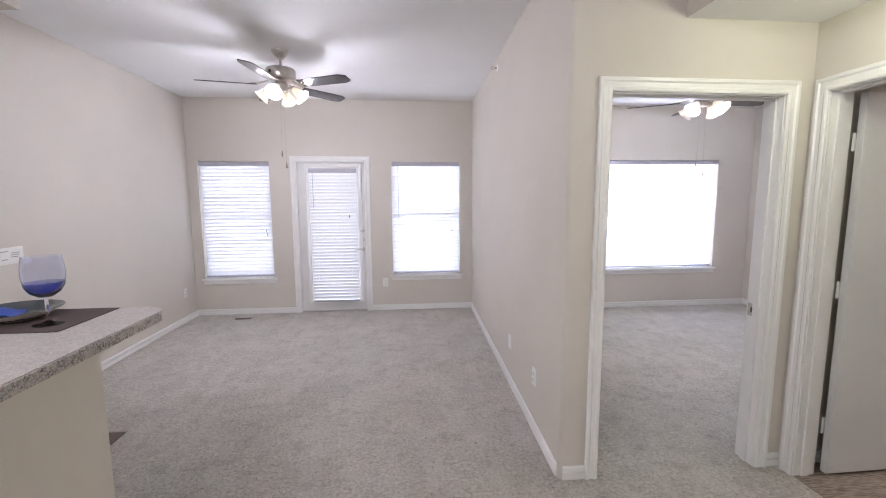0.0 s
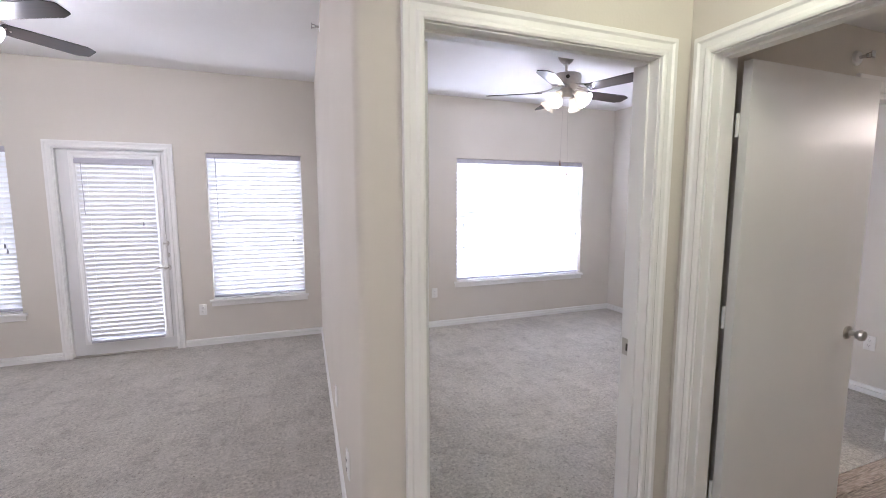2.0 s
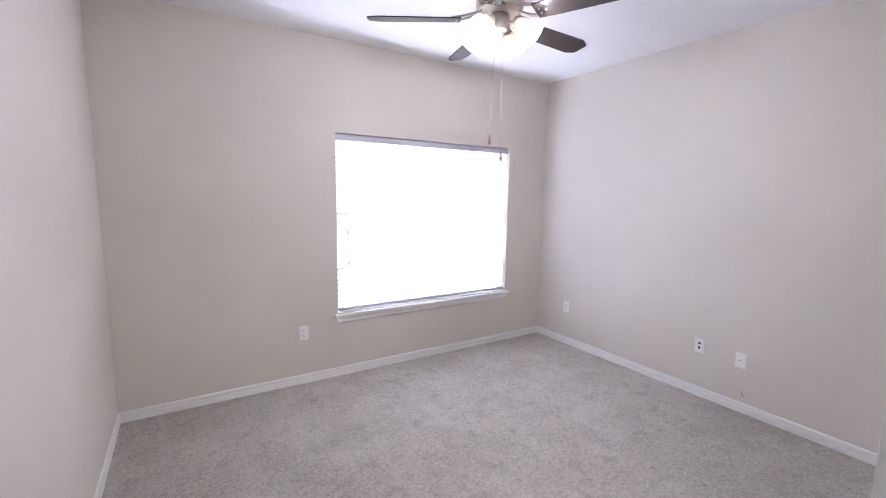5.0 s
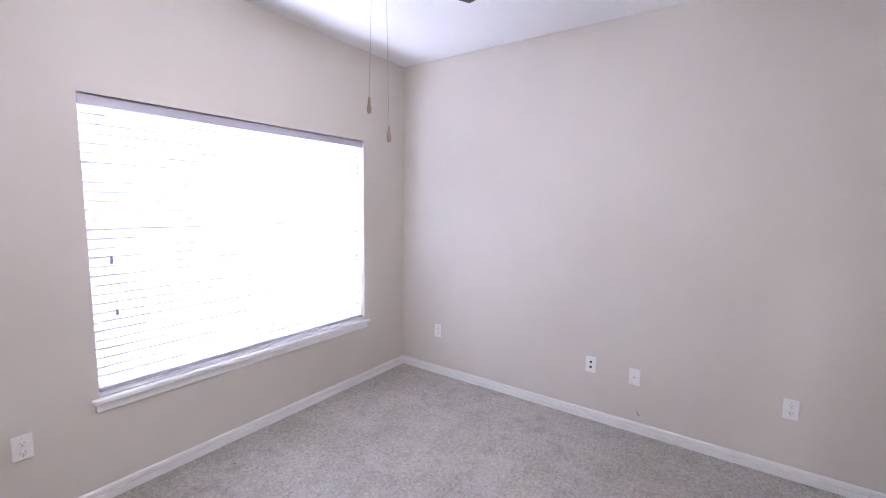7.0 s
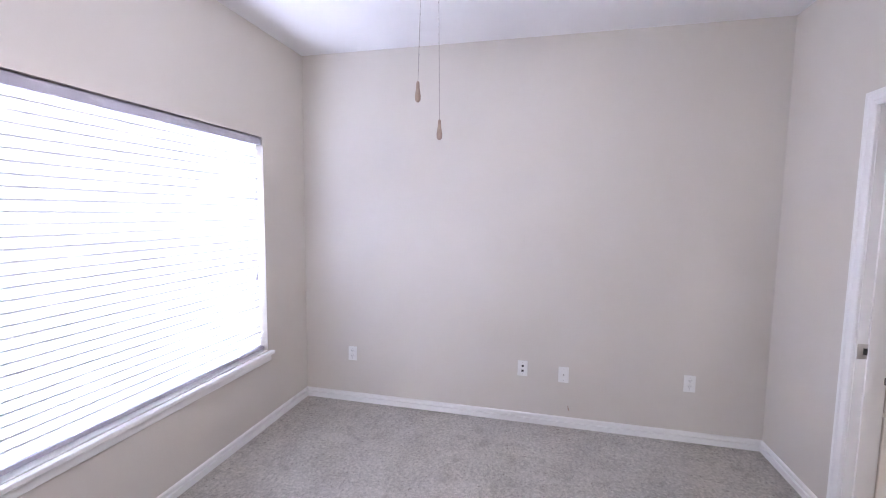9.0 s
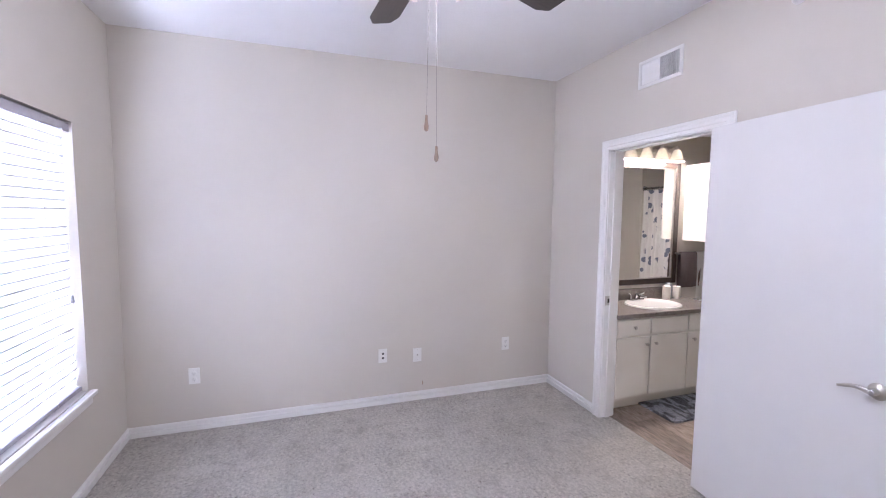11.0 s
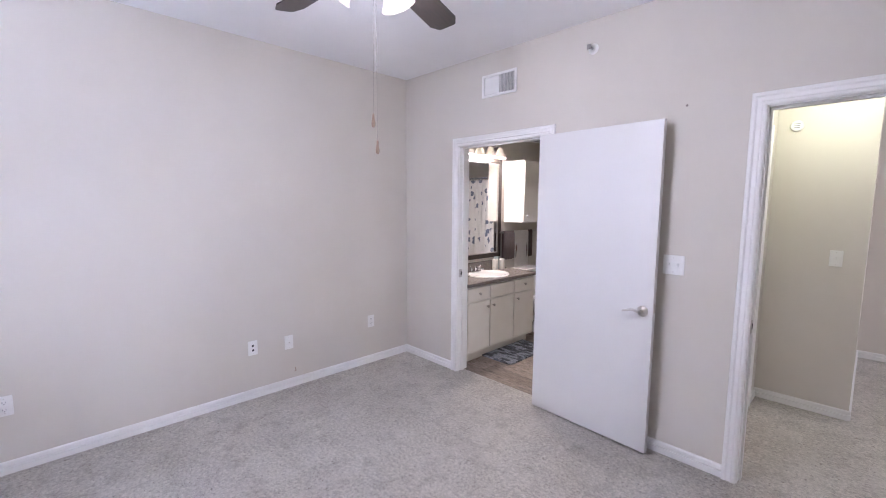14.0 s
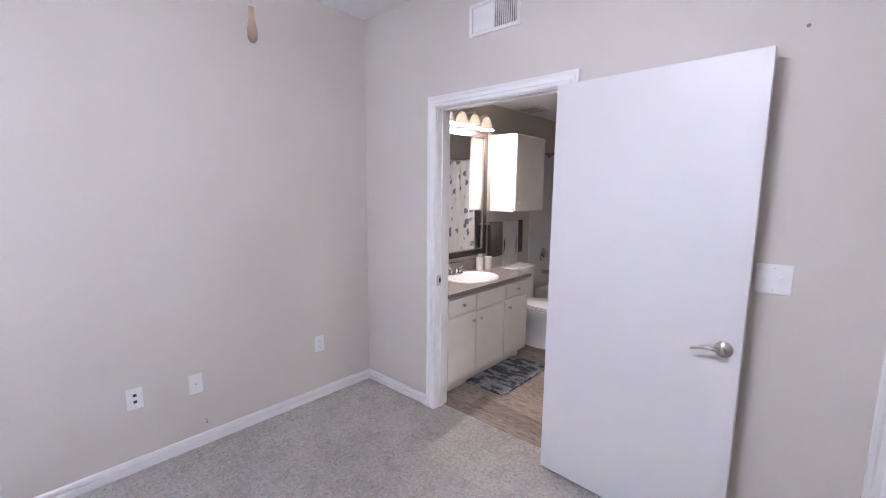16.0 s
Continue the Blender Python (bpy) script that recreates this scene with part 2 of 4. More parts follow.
def shade_material(power):
    """Frosted glass lit from within."""
    m = mat("lit_glass_shade", (0.88, 0.85, 0.78), 0.25, emit=(1.0, 0.88, 0.70), power=power, color2=(0.82, 0.79, 0.72), scale=60)
    n, l = m.node_tree.nodes, m.node_tree.links
    tr = n.new("ShaderNodeBsdfTranslucent")
    tr.inputs[0].default_value = (0.9, 0.85, 0.75, 1)
    mx = n.new("ShaderNodeMixShader")
    mx.inputs[0].default_value = 0.22
    l.new(n["Principled BSDF"].outputs[0], mx.inputs[1])
    l.new(tr.outputs[0], mx.inputs[2])
    l.new(mx.outputs[0], n["Material Output"].inputs[0])
    return m


SHADE = shade_material(0.03)
BULB = mat("lit_bulb", (0.9, 0.88, 0.8), 0.4, emit=(1.0, 0.87, 0.66), power=6.0)


def curtain_material():
    m = mat("shower_curtain", (0.74, 0.72, 0.69), 0.8, bump=0.2, bump_scale=300)
    n, l = m.node_tree.nodes, m.node_tree.links
    co = n.new("ShaderNodeTexCoord").outputs["Object"]
    v = n.new("ShaderNodeTexVoronoi")
    v.inputs["Scale"].default_value = 9
    l.new(co, v.inputs["Vector"])
    r = n.new("ShaderNodeMapRange")
    r.inputs[1].default_value, r.inputs[2].default_value = 0.36, 0.33
    l.new(v.outputs["Distance"], r.inputs[0])
    t = n.new("ShaderNodeTexNoise")
    t.inputs["Scale"].default_value = 3.0
    l.new(co, t.inputs["Vector"])
    g = n.new("ShaderNodeMapRange")
    g.inputs[1].default_value, g.inputs[2].default_value = 0.48, 0.52
    l.new(t.outputs[0], g.inputs[0])
    k = n.new("ShaderNodeMath")
    k.operation = "MULTIPLY"
    l.new(r.outputs[0], k.inputs[0])
    l.new(g.outputs[0], k.inputs[1])
    x = n.new("ShaderNodeMix")
    x.data_type = "RGBA"
    x.inputs[6].default_value, x.inputs[7].default_value = (0.74, 0.72, 0.69, 1), (0.17, 0.19, 0.25, 1)
    l.new(k.outputs[0], x.inputs[0])
    l.new(x.outputs[2], n["Principled BSDF"].inputs["Base Color"])
    return m


CURTAIN = curtain_material()


# ---- mesh helpers ----
def mesh_from(name, bm, material, smooth=False):
    bmesh.ops.recalc_face_normals(bm, faces=bm.faces)
    me = bpy.data.meshes.new(name)
    bm.to_mesh(me)
    bm.free()
    me.materials.append(material)
    if smooth:
        for p in me.polygons:
            p.use_smooth = True
        me.set_sharp_from_angle(angle=radians(35))
    return me


def thing(name, label, category, at=(0, 0, 0), rz=0, group="", kind=""):
    ob = new(name)
    ob.empty_display_size = 0.1
    ob.matrix_world = pose(*at, 0, 0, rz)
    return tagged(ob, label, category, group, kind)


def part(name, bm, material, parent=None, label="", smooth=False):
    ob = new(name, mesh_from(name, bm, material, smooth))
    ob.parent = parent
    return tagged(ob, label)


def share(name, data, parent, m):
    ob = new(name, data)
    ob.parent = parent
    ob.matrix_basis = m
    return ob


def solid(name, bm, material, label, category, kind="structure", smooth=False):
    ob = new(name, mesh_from(name, bm, material, smooth))
    return tagged(ob, label, category, kind=kind)


def box(x0, x1, y0, y1, z0, z1, bev=0.0, bm=None, seg=2):
    own = bm or bmesh.new()
    tmp = bmesh.new() if bm else own
    bmesh.ops.create_cube(tmp, size=1)
    bmesh.ops.transform(tmp, verts=tmp.verts, matrix=Matrix.Translation(((x0 + x1) / 2, (y0 + y1) / 2, (z0 + z1) / 2))
                        @ Matrix.Diagonal((x1 - x0, y1 - y0, z1 - z0, 1)))
    if bev:
        bmesh.ops.bevel(tmp, geom=tmp.edges, offset=bev, segments=seg, profile=0.5, affect="EDGES")
    if bm:
        join(bm, tmp)
    return own


def join(bm, other, m=None):
    if m is not None:
        bmesh.ops.transform(other, verts=other.verts, matrix=m)
    table = [bm.verts.new(v.co) for v in other.verts]
    other.verts.index_update()
    for fc in other.faces:
        bm.faces.new([table[v.index] for v in fc.verts])
    other.free()
    return bm


def lathe(profile, n=24, m=None, ruffle=0.0, waves=0):
    """Rings of (radius, height) about z."""
    bm = bmesh.new()
    rings = []
    for k, (r, z) in enumerate(profile):
        w = ruffle * (k / max(1, len(profile) - 1)) ** 2
        rings.append([bm.verts.new(((r + w * r * math.cos(waves * a)) * math.cos(a), (r + w * r * math.cos(waves * a)) * math.sin(a), z))
                      for a in (2 * math.pi * j / n for j in range(n))])
    for a, b in zip(rings, rings[1:]):
        for j in range(n):
            bm.faces.new((a[j], a[(j + 1) % n], b[(j + 1) % n], b[j]))
    for ring, (r, z) in ((rings[0], profile[0]), (rings[-1], profile[-1])):
        if r < 0.0021:
            bmesh.ops.contextual_create(bm, geom=ring)
    if m is not None:
        bmesh.ops.transform(bm, verts=bm.verts, matrix=m)
    return bm


def rod(p, q, r, n=10):
    p, q = Vector(p), Vector(q)
    d = q - p
    m = Matrix.Translation(p) @ d.to_track_quat("Z", "Y").to_matrix().to_4x4()
    return lathe([(0.002 * min(1, r), 0), (r, 0), (r, d.length), (0.002 * min(1, r), d.length)], n, m)


def prism(outline, z0, z1, bm=None):
    bm = bm or bmesh.new()
    a = [bm.verts.new((x, y, z0)) for x, y in outline]
    b = [bm.verts.new((x, y, z1)) for x, y in outline]
    bm.faces.new(a)
    bm.faces.new(b)
    for i in range(len(a)):
        j = (i + 1) % len(a)
        bm.faces.new((a[i], a[j], b[j], b[i]))
    return bm


def arc(cx, cy, r, a0, a1, n=6):
    return [(cx + r * math.cos(radians(a0 + (a1 - a0) * i / n)), cy + r * math.sin(radians(a0 + (a1 - a0) * i / n))) for i in range(n + 1)]


def wall(name, axis, u0, u1, w0, w1, z0, z1, holes=(), label="smooth beige painted wall with fine orange-peel texture"):
    """A wall along axis ('x' or 'y') from u0 to u1, between w0 and w1 across, with holes (u0, u1, z0, z1) through it."""
    us = sorted({u0, u1, *(h[0] for h in holes), *(h[1] for h in holes)})
    zs = sorted({z0, z1, *(h[2] for h in holes), *(h[3] for h in holes)})

    def full(i, j):
        if not (0 <= i < len(us) - 1 and 0 <= j < len(zs) - 1):
            return False
        u, z = (us[i] + us[i + 1]) / 2, (zs[j] + zs[j + 1]) / 2
        return not any(h[0] < u < h[1] and h[2] < z < h[3] for h in holes)

    bm = bmesh.new()
    seen = {}

    def v(u, w, z):
        k = (u, w, z)
        if k not in seen:
            seen[k] = bm.verts.new((u, w, z) if axis == "x" else (w, u, z))
        return seen[k]

    for i in range(len(us) - 1):
        for j in range(len(zs) - 1):
            if not full(i, j):
                continue
            a, b, c, d = us[i], us[i + 1], zs[j], zs[j + 1]
            for w in (w0, w1):
                bm.faces.new((v(a, w, c), v(b, w, c), v(b, w, d), v(a, w, d)))
            if not full(i - 1, j):
                bm.faces.new((v(a, w0, c), v(a, w1, c), v(a, w1, d), v(a, w0, d)))
            if not full(i + 1, j):
                bm.faces.new((v(b, w0, c), v(b, w1, c), v(b, w1, d), v(b, w0, d)))
            if not full(i, j - 1):
                bm.faces.new((v(a, w0, c), v(a, w1, c), v(b, w1, c), v(b, w0, c)))
            if not full(i, j + 1):
                bm.faces.new((v(a, w0, d), v(a, w1, d), v(b, w1, d), v(b, w0, d)))
    return solid(name, bm, WALL, label, "wall")


CASING = ((0, 0), (0, .011), (.007, .015), (.018, .016), (.026, .011), (.044, .012), (.052, .018), (.066, .018), (.069, .013), (.069, 0))
BASE = ((0, 0), (.013, 0), (.013, .037), (.002, .040), (.002, .048), (.012, .050), (.011, .066), (.006, .072), (0, .074))


def casing(axis, u0, u1, top, face, out, bottom=0.0):
    """Moulded casing round an opening from u0 to u1 up to top, on the wall face, standing out to the side out (+1 or -1)."""
    bm = bmesh.new()
    rows = []
    for d, h in CASING:
        pts = ((u0 - d, bottom), (u0 - d, top + d), (u1 + d, top + d), (u1 + d, bottom))
        w = face + out * h
        rows.append([bm.verts.new((u, w, z) if axis == "x" else (w, u, z)) for u, z in pts])
    for a, b in zip(rows, rows[1:]):
        for k in range(3):
            bm.faces.new((a[k], a[k + 1], b[k + 1], b[k]))
    for k in (0, 3):
        bm.faces.new([r[k] for r in rows])
    return bm


def baseboard(p, q, inward, material=None):
    """A moulded baseboard along the wall from p to q; inward is the direction into the room."""
    bm = bmesh.new()
    ends = []
    for x, y in (p, q):
        ends.append([bm.verts.new((x + inward[0] * d, y + inward[1] * d, z + 0.003)) for d, z in BASE])
    for k in range(len(BASE) - 1):
        bm.faces.new((ends[0][k], ends[1][k], ends[1][k + 1], ends[0][k + 1]))
    for e in ends:
        bm.faces.new(e)
    return solid("baseboard", bm, TRIM, "white painted two-step moulded baseboard", "baseboard")


# ---- setting: ground, floors, walls, ceilings ----
bm = bmesh.new()
bmesh.ops.create_grid(bm, x_segments=2, y_segments=2, size=300)
bmesh.ops.translate(bm, verts=bm.verts, vec=(0, 0, -0.25))
solid("ground", bm, GROUND, "bare brown soil and grass outside the building", "ground")

bm = box(-2.40, HALL_E, -1.30, 2.03, -0.12, 0)
box(-2.40, 5.50, 2.03, 5.83, -0.12, 0, bm=bm)
solid("floor", bm, CARPET, "light grey-beige flecked cut-pile carpet", "floor")
bath_floor = solid("floor_bath", box(HALL_E, 5.22, -0.92, 2.03, -0.12, -0.004), GROUT, "brown wood-look vinyl plank floor", "floor")

GAP = 0.02
wall("wall_living_north", "x", LIV_W - .12, BED_W, LIV_N, LIV_N + .16, 0, LIV_H,
     [(*WIN_A, WZ0, WZ1), (*WIN_B, WZ0, WZ1), (PATIO[0] - GAP, PATIO[1] + GAP, 0, PATIO_H + GAP)])
wall("wall_bedroom_north", "x", BED_W, BED_E + .12, BED_N, BED_N + .16, 0, LIV_H, [(*WIN_C, CZ0, CZ1)])
wall("wall_living_west", "y", -1.27, LIV_N, LIV_W - .12, LIV_W, 0, LIV_H)
wall("wall_south", "x", LIV_W, NOOK_X, SOUTH - .12, SOUTH, 0, LIV_H)
wall("wall_bedroom_south", "x", 1.45, BED_E, ENT_S, ENT_N, 0, LIV_H,
     [(ENTRY[0] - GAP, ENTRY[1] + GAP, 0, ENTRY_H + GAP), (BATHDOOR[0] - GAP, BATHDOOR[1] + GAP, 0, BATH_DOOR_H + GAP)])
wall("wall_bedroom_east", "y", ENT_S, BED_N, BED_E, BED_E + .12, 0, LIV_H)
wall("wall_hall_east", "y", -0.90, ENT_S, HALL_E, BATH_W, 0, LIV_H, [(HALLDOOR[0] - GAP, HALLDOOR[1] + GAP, 0, HALL_DOOR_H + GAP)],
     "pale beige painted hall wall beside the bathroom door")
wall("wall_hall_nook", "x", NOOK_X, HALL_E, NOOK_S - .12, NOOK_S, 0, LIV_H)
wall("wall_hall_side", "y", SOUTH - .12, NOOK_S - .12, NOOK_X, NOOK_X + .12, 0, LIV_H)
wall("wall_bath_east", "y", -0.90, ENT_S, BATH_E, BATH_E + .12, 0, LIV_H)
wall("wall_bath_south", "x", BATH_W, BATH_E, -0.90, BATH_S, 0, LIV_H)
wall("wall_bath_closet", "x", BATH_W, 3.64, BATH_S, -0.03, 0, BATH_H)

corner = arc(1.361, 2.03, 0.03, 270, 182, 6)
solid("wall_partition", prism([(1.45, ENT_S), *corner, (1.455, LIV_N), (BED_W, LIV_N), (BED_W, ENT_N), (1.45, ENT_N)], 0, LIV_H),
      WALL, "beige painted partition wall with a rounded corner", "wall", smooth=True)

solid("ceiling_living", box(LIV_W - .12, HALL_E + .12, -1.27, ENT_S, LIV_H, LIV_H + .1, bm=box(LIV_W - .12, BED_W, ENT_S, LIV_N + .16, LIV_H, LIV_H + .1)),
      CEIL, "white lightly textured flat ceiling", "ceiling")
solid("ceiling_bedroom", box(BED_W, BED_E, ENT_N, BED_N, BED_H, LIV_H + .1), CEIL, "white lightly textured flat bedroom ceiling", "ceiling")
solid("ceiling_bath", box(BATH_W, BATH_E, BATH_S, ENT_S, BATH_H, LIV_H), CEIL, "white low bathroom ceiling", "ceiling")
solid("ceiling_hall", box(1.915, HALL_E, NOOK_S, ENT_S, NOOK_H, NOOK_H + .05), CEIL, "white lowered ceiling over the hall nook", "ceiling")
solid("trim_hall_bulkhead", box(1.912, HALL_E, NOOK_S, ENT_S, NOOK_H + .05, LIV_H, bm=box(1.912, 1.915, NOOK_S, ENT_S, NOOK_H, NOOK_H + .05)),
      WALL, "beige painted bulkhead above the hall nook", "bulkhead")
solid("trim_kitchen_soffit", box(LIV_W, -1.19, SOUTH, 2.11, 2.38, LIV_H), WALL, "beige painted kitchen soffit", "soffit")

# ---- doorways: jambs and casings ----


def doorway(axis, u0, u1, w0, w1, top, label):
    bm = bmesh.new()

    def slab(a, b, c, d, z0, z1):
        box(*((a, b, c, d) if axis == "x" else (c, d, a, b)), z0, z1, bm=bm)

    slab(u0 - GAP, u0, w0, w1, 0, top)
    slab(u1, u1 + GAP, w0, w1, 0, top)
    slab(u0 - GAP, u1 + GAP, w0, w1, top, top + GAP)
    mid = (w0 + w1) / 2
    slab(u0, u0 + .010, mid - .018, mid + .018, 0, top)
    slab(u1 - .010, u1, mid - .018, mid + .018, 0, top)
    slab(u0 + .010, u1 - .010, mid - .018, mid + .018, top - .010, top)
    jamb = solid("trim_door_frame", bm, TRIM, label, "door frame")
    for face, out in ((w0, -1), (w1, 1)):
        part("casing", casing(axis, u0 - .005, u1 + .005, top + .005, face, out), TRIM, jamb)
    return jamb


jamb_entry = doorway("x", *ENTRY, ENT_S, ENT_N, ENTRY_H, "white moulded door casing round the bedroom doorway")
jamb_bath = doorway("x", *BATHDOOR, ENT_S, ENT_N, BATH_DOOR_H, "white moulded door casing round the bathroom doorway")
jamb_hall = doorway("y", *HALLDOOR, HALL_E, BATH_W, HALL_DOOR_H, "white moulded door casing round the hall bathroom doorway")
for jamb, x, y, z in ((jamb_entry, ENTRY[1], ENT_N - .035, .895), (jamb_bath, BATHDOOR[1], ENT_N - .035, .918)):
    strike = part("strike_plate", box(x - .003, x, y - .025, y + .032, z - .036, z + .036, .001), NICKEL, jamb, "brushed nickel strike plate", True)
    part("latch_hole", box(x - .0042, x - .002, y - .010, y + .010, z - .016, z + .016), DARK, strike)

# ---- baseboards ----
for p, q, n in (
    ((LIV_W, LIV_N), (PATIO[0] - .08, LIV_N), (0, -1)), ((PATIO[1] + .08, LIV_N), (1.45, LIV_N), (0, -1)),
    ((LIV_W, SOUTH), (LIV_W, LIV_N), (1, 0)), ((1.331, 2.03), (1.455, LIV_N), (-1, 0.034)), ((1.350, ENT_S), (ENTRY[0] - .075, ENT_S), (0, -1)),
    ((BED_W, ENT_N), (BED_W, BED_N), (1, 0)), ((BED_W, BED_N), (BED_E, BED_N), (0, -1)), ((BED_E, BED_N), (BED_E, ENT_N), (-1, 0)),
    ((BED_E, ENT_N), (BATHDOOR[1] + .075, ENT_N), (0, 1)), ((BATHDOOR[0] - .075, ENT_N), (ENTRY[1] + .075, ENT_N), (0, 1)),
    ((ENTRY[1] + .075, ENT_S), (HALL_E, ENT_S), (0, -1)), ((HALL_E, HALLDOOR[0] - .075), (HALL_E, NOOK_S), (-1, 0)),
    ((NOOK_X, NOOK_S), (HALL_E, NOOK_S), (0, 1)), ((NOOK_X, SOUTH), (NOOK_X, NOOK_S), (-1, 0)), ((LIV_W, SOUTH), (NOOK_X, SOUTH), (0, 1)),
    ((BATH_W, ENT_S), (BATHDOOR[0] - .075, ENT_S), (0, -1)), ((BATH_W, HALLDOOR[0] - .075), (BATH_W, -.03), (1, 0)), ((BATH_W, -.03), (3.64, -.03), (0, 1)),
    ((BATH_E, 0.82), (BATH_E, -.04), (-1, 0)),
):
    baseboard(p, q, n)


# ---- windows and blinds ----
def window(name, x0, x1, z0, z1, y, label, split):
    bm = bmesh.new()
    w, t = .045, .05
    ya, yb = y + .085, y + .085 + t
    box(x0, x0 + w, ya, yb, z0, z1, bm=bm)
    box(x1 - w, x1, ya, yb, z0, z1, bm=bm)
    box(x0 + w, x1 - w, ya, yb, z0, z0 + w, bm=bm)
    box(x0 + w, x1 - w, ya, yb, z1 - w, z1, bm=bm)
    win = solid(name, bm, VINYLFRAME, label, "window")
    zm = (z0 + z1) / 2 + .06
    part("sash_rail", box(x0 + w, x1 - w, y + .072, ya + .018, zm - .018, zm + .018, .004), VINYLFRAME, win)
    xs = [x0 + w, x1 - w]
    if split:
        xm = (x0 + x1) / 2
        part("mullion", box(xm - .02, xm + .02, ya + .003, yb - .003, z0 + w, z1 - w, .003), VINYLFRAME, win)
        xs = [x0 + w, xm - .02, xm + .02, x1 - w]
    for a, b in zip(xs[::2], xs[1::2]):
        for c, d in ((z0 + w, zm - .02), (zm + .02, z1 - w)):
            pane = part("pane", box(a, b, ya + .022, ya + .026, c, d), CLEARGLASS, win, "clear window glass")
            pane.visible_shadow = False
    bm = box(x0 - .035, x1 + .035, y - .035, y, z0 - .028, z0 - .002, .006)
    box(x0 + .001, x1 - .001, y, ya, z0 - .001, z0 + .004, bm=bm)
    sill = part("window_sill", bm, TRIM, win, "white painted wooden window stool")
    part("apron", box(x0 - .02, x1 + .02, y - .014, y, z0 - .075, z0 - .028, .004), TRIM, sill)
    return win


window("window_1", *WIN_A, WZ0, WZ1, LIV_N, "white vinyl single-hung living room window behind blinds", False)
window("window_2", *WIN_B, WZ0, WZ1, LIV_N, "white vinyl single-hung living room window behind blinds", False)
window("window_3", *WIN_C, CZ0, CZ1, BED_N, "wide white vinyl bedroom window behind blinds", True)


def blind(x0, x1, z0, z1, y, pitch, tilt, label, cords, wand=None, depth=.055, valance=.05, rim=.004):
    """A horizontal blind; cords: (x, z of the cord's tassel); rim: width of the strip that draws the shade lines."""
    b = thing("window_blind", label, "blind", ((x0 + x1) / 2, y, z1), group="white window blinds")
    half = (x1 - x0) / 2 - .008
    part("headrail", box(-half, half, -.02, .03, -.045, -.002, .002), RAIL_SHADED, b)
    part("valance", box(-half - .004, half + .004, -.034, -.022, -valance - .005, -.012, .003), RAIL_SHADED, b, "valance strip with its shade put into a lilac-grey colour")
    bm = bmesh.new()
    prof = [(-depth / 2 + depth * i / 4, .0035 * (1 - (i / 2 - 1) ** 2)) for i in range(5)]
    for sgn in (1, -1):
        rows = [[bm.verts.new((x, u, v + (.0012 if sgn > 0 else -.0012))) for u, v in prof] for x in (-half, half)]
        for i in range(4):
            bm.faces.new((rows[0][i], rows[0][i + 1], rows[1][i + 1], rows[1][i]))
    u0 = -depth / 2
    # opaque strip added along the slat's edge to imitate the shade line between slats
    box(-half, half, u0 - .0015, u0 + rim, -.0026, .0026 + .0035 * rim / depth, bm=bm)
    slat = mesh_from("slat", bm, SLAT, True)
    slat.materials.append(TRIM)
    for p in list(slat.polygons)[8:]:
        p.material_index = 1
    rng = random.Random(int(x0 * 100) + 7)
    height = z1 - z0
    n = round((height - .085) / pitch)
    pitch = (height - .085) / n
    for i in range(n):
        share("slat", slat, b, pose(0, .004, -.065 - i * pitch, tilt + rng.uniform(-1.2, 1.2), rng.uniform(-.10, .10), 0))
    zb = -.065 - n * pitch + .006
    part("bottom_rail", box(-half, half, -.022, .022, zb - .012, zb + .010, .004), RAIL_SHADED, b, "bottom rail with its backlit shade put into a lilac-grey colour")
    for fx in (-.36, .36):
        bm = rod((fx * half * 2, -.026, -.05), (fx * half * 2, -.026, zb), .0012, 6)
        join(bm, rod((fx * half * 2, .030, -.05), (fx * half * 2, .030, zb), .0012, 6))
        part("ladder_cord", bm, PLASTIC, b)
    if wand:
        wx, wz = wand[0] - (x0 + x1) / 2, wand[1] - z1
        bm = rod((wx, -.040, -.052), (wx + .004, -.040, wz), .0032, 8)
        join(bm, rod((wx, -.030, -.040), (wx, -.041, -.056), .0018, 6))
        part("tilt_wand", bm, WAND, b, "thin grey plastic tilt wand", True)
    for x, z in cords:
        c = part("pull_cord", rod((x - (x0 + x1) / 2, -.038, -.05), (x - (x0 + x1) / 2, -.038, z - z1), .0015, 6), PLASTIC, b)
        part("tassel", lathe([(.001, .022), (.004, .02), (.008, -.008), (.008, -.018), (.001, -.02)], 10,
                             Matrix.Translation((x - (x0 + x1) / 2, -.038, z - z1))), INK, c, "grey plastic cord tassel", True)
    return b


blind(*WIN_A, WZ0, WZ1, LIV_N + .045, .046, -73, "white horizontal blind half closed in a living room window", ((-1.300, 1.12), (-1.285, 1.07)), rim=.015)
blind(*WIN_B, WZ0, WZ1, LIV_N + .045, .046, -75, "white horizontal blind nearly closed in a living room window", ((1.177, 1.10),), (.446, 1.25), rim=.012)
blind(*WIN_C, CZ0, CZ1, BED_N + .045, .047, -77, "wide white horizontal blind nearly closed in the bedroom window",
      ((3.136, 1.23), (3.145, .965), (4.782, 1.09)), rim=.008)


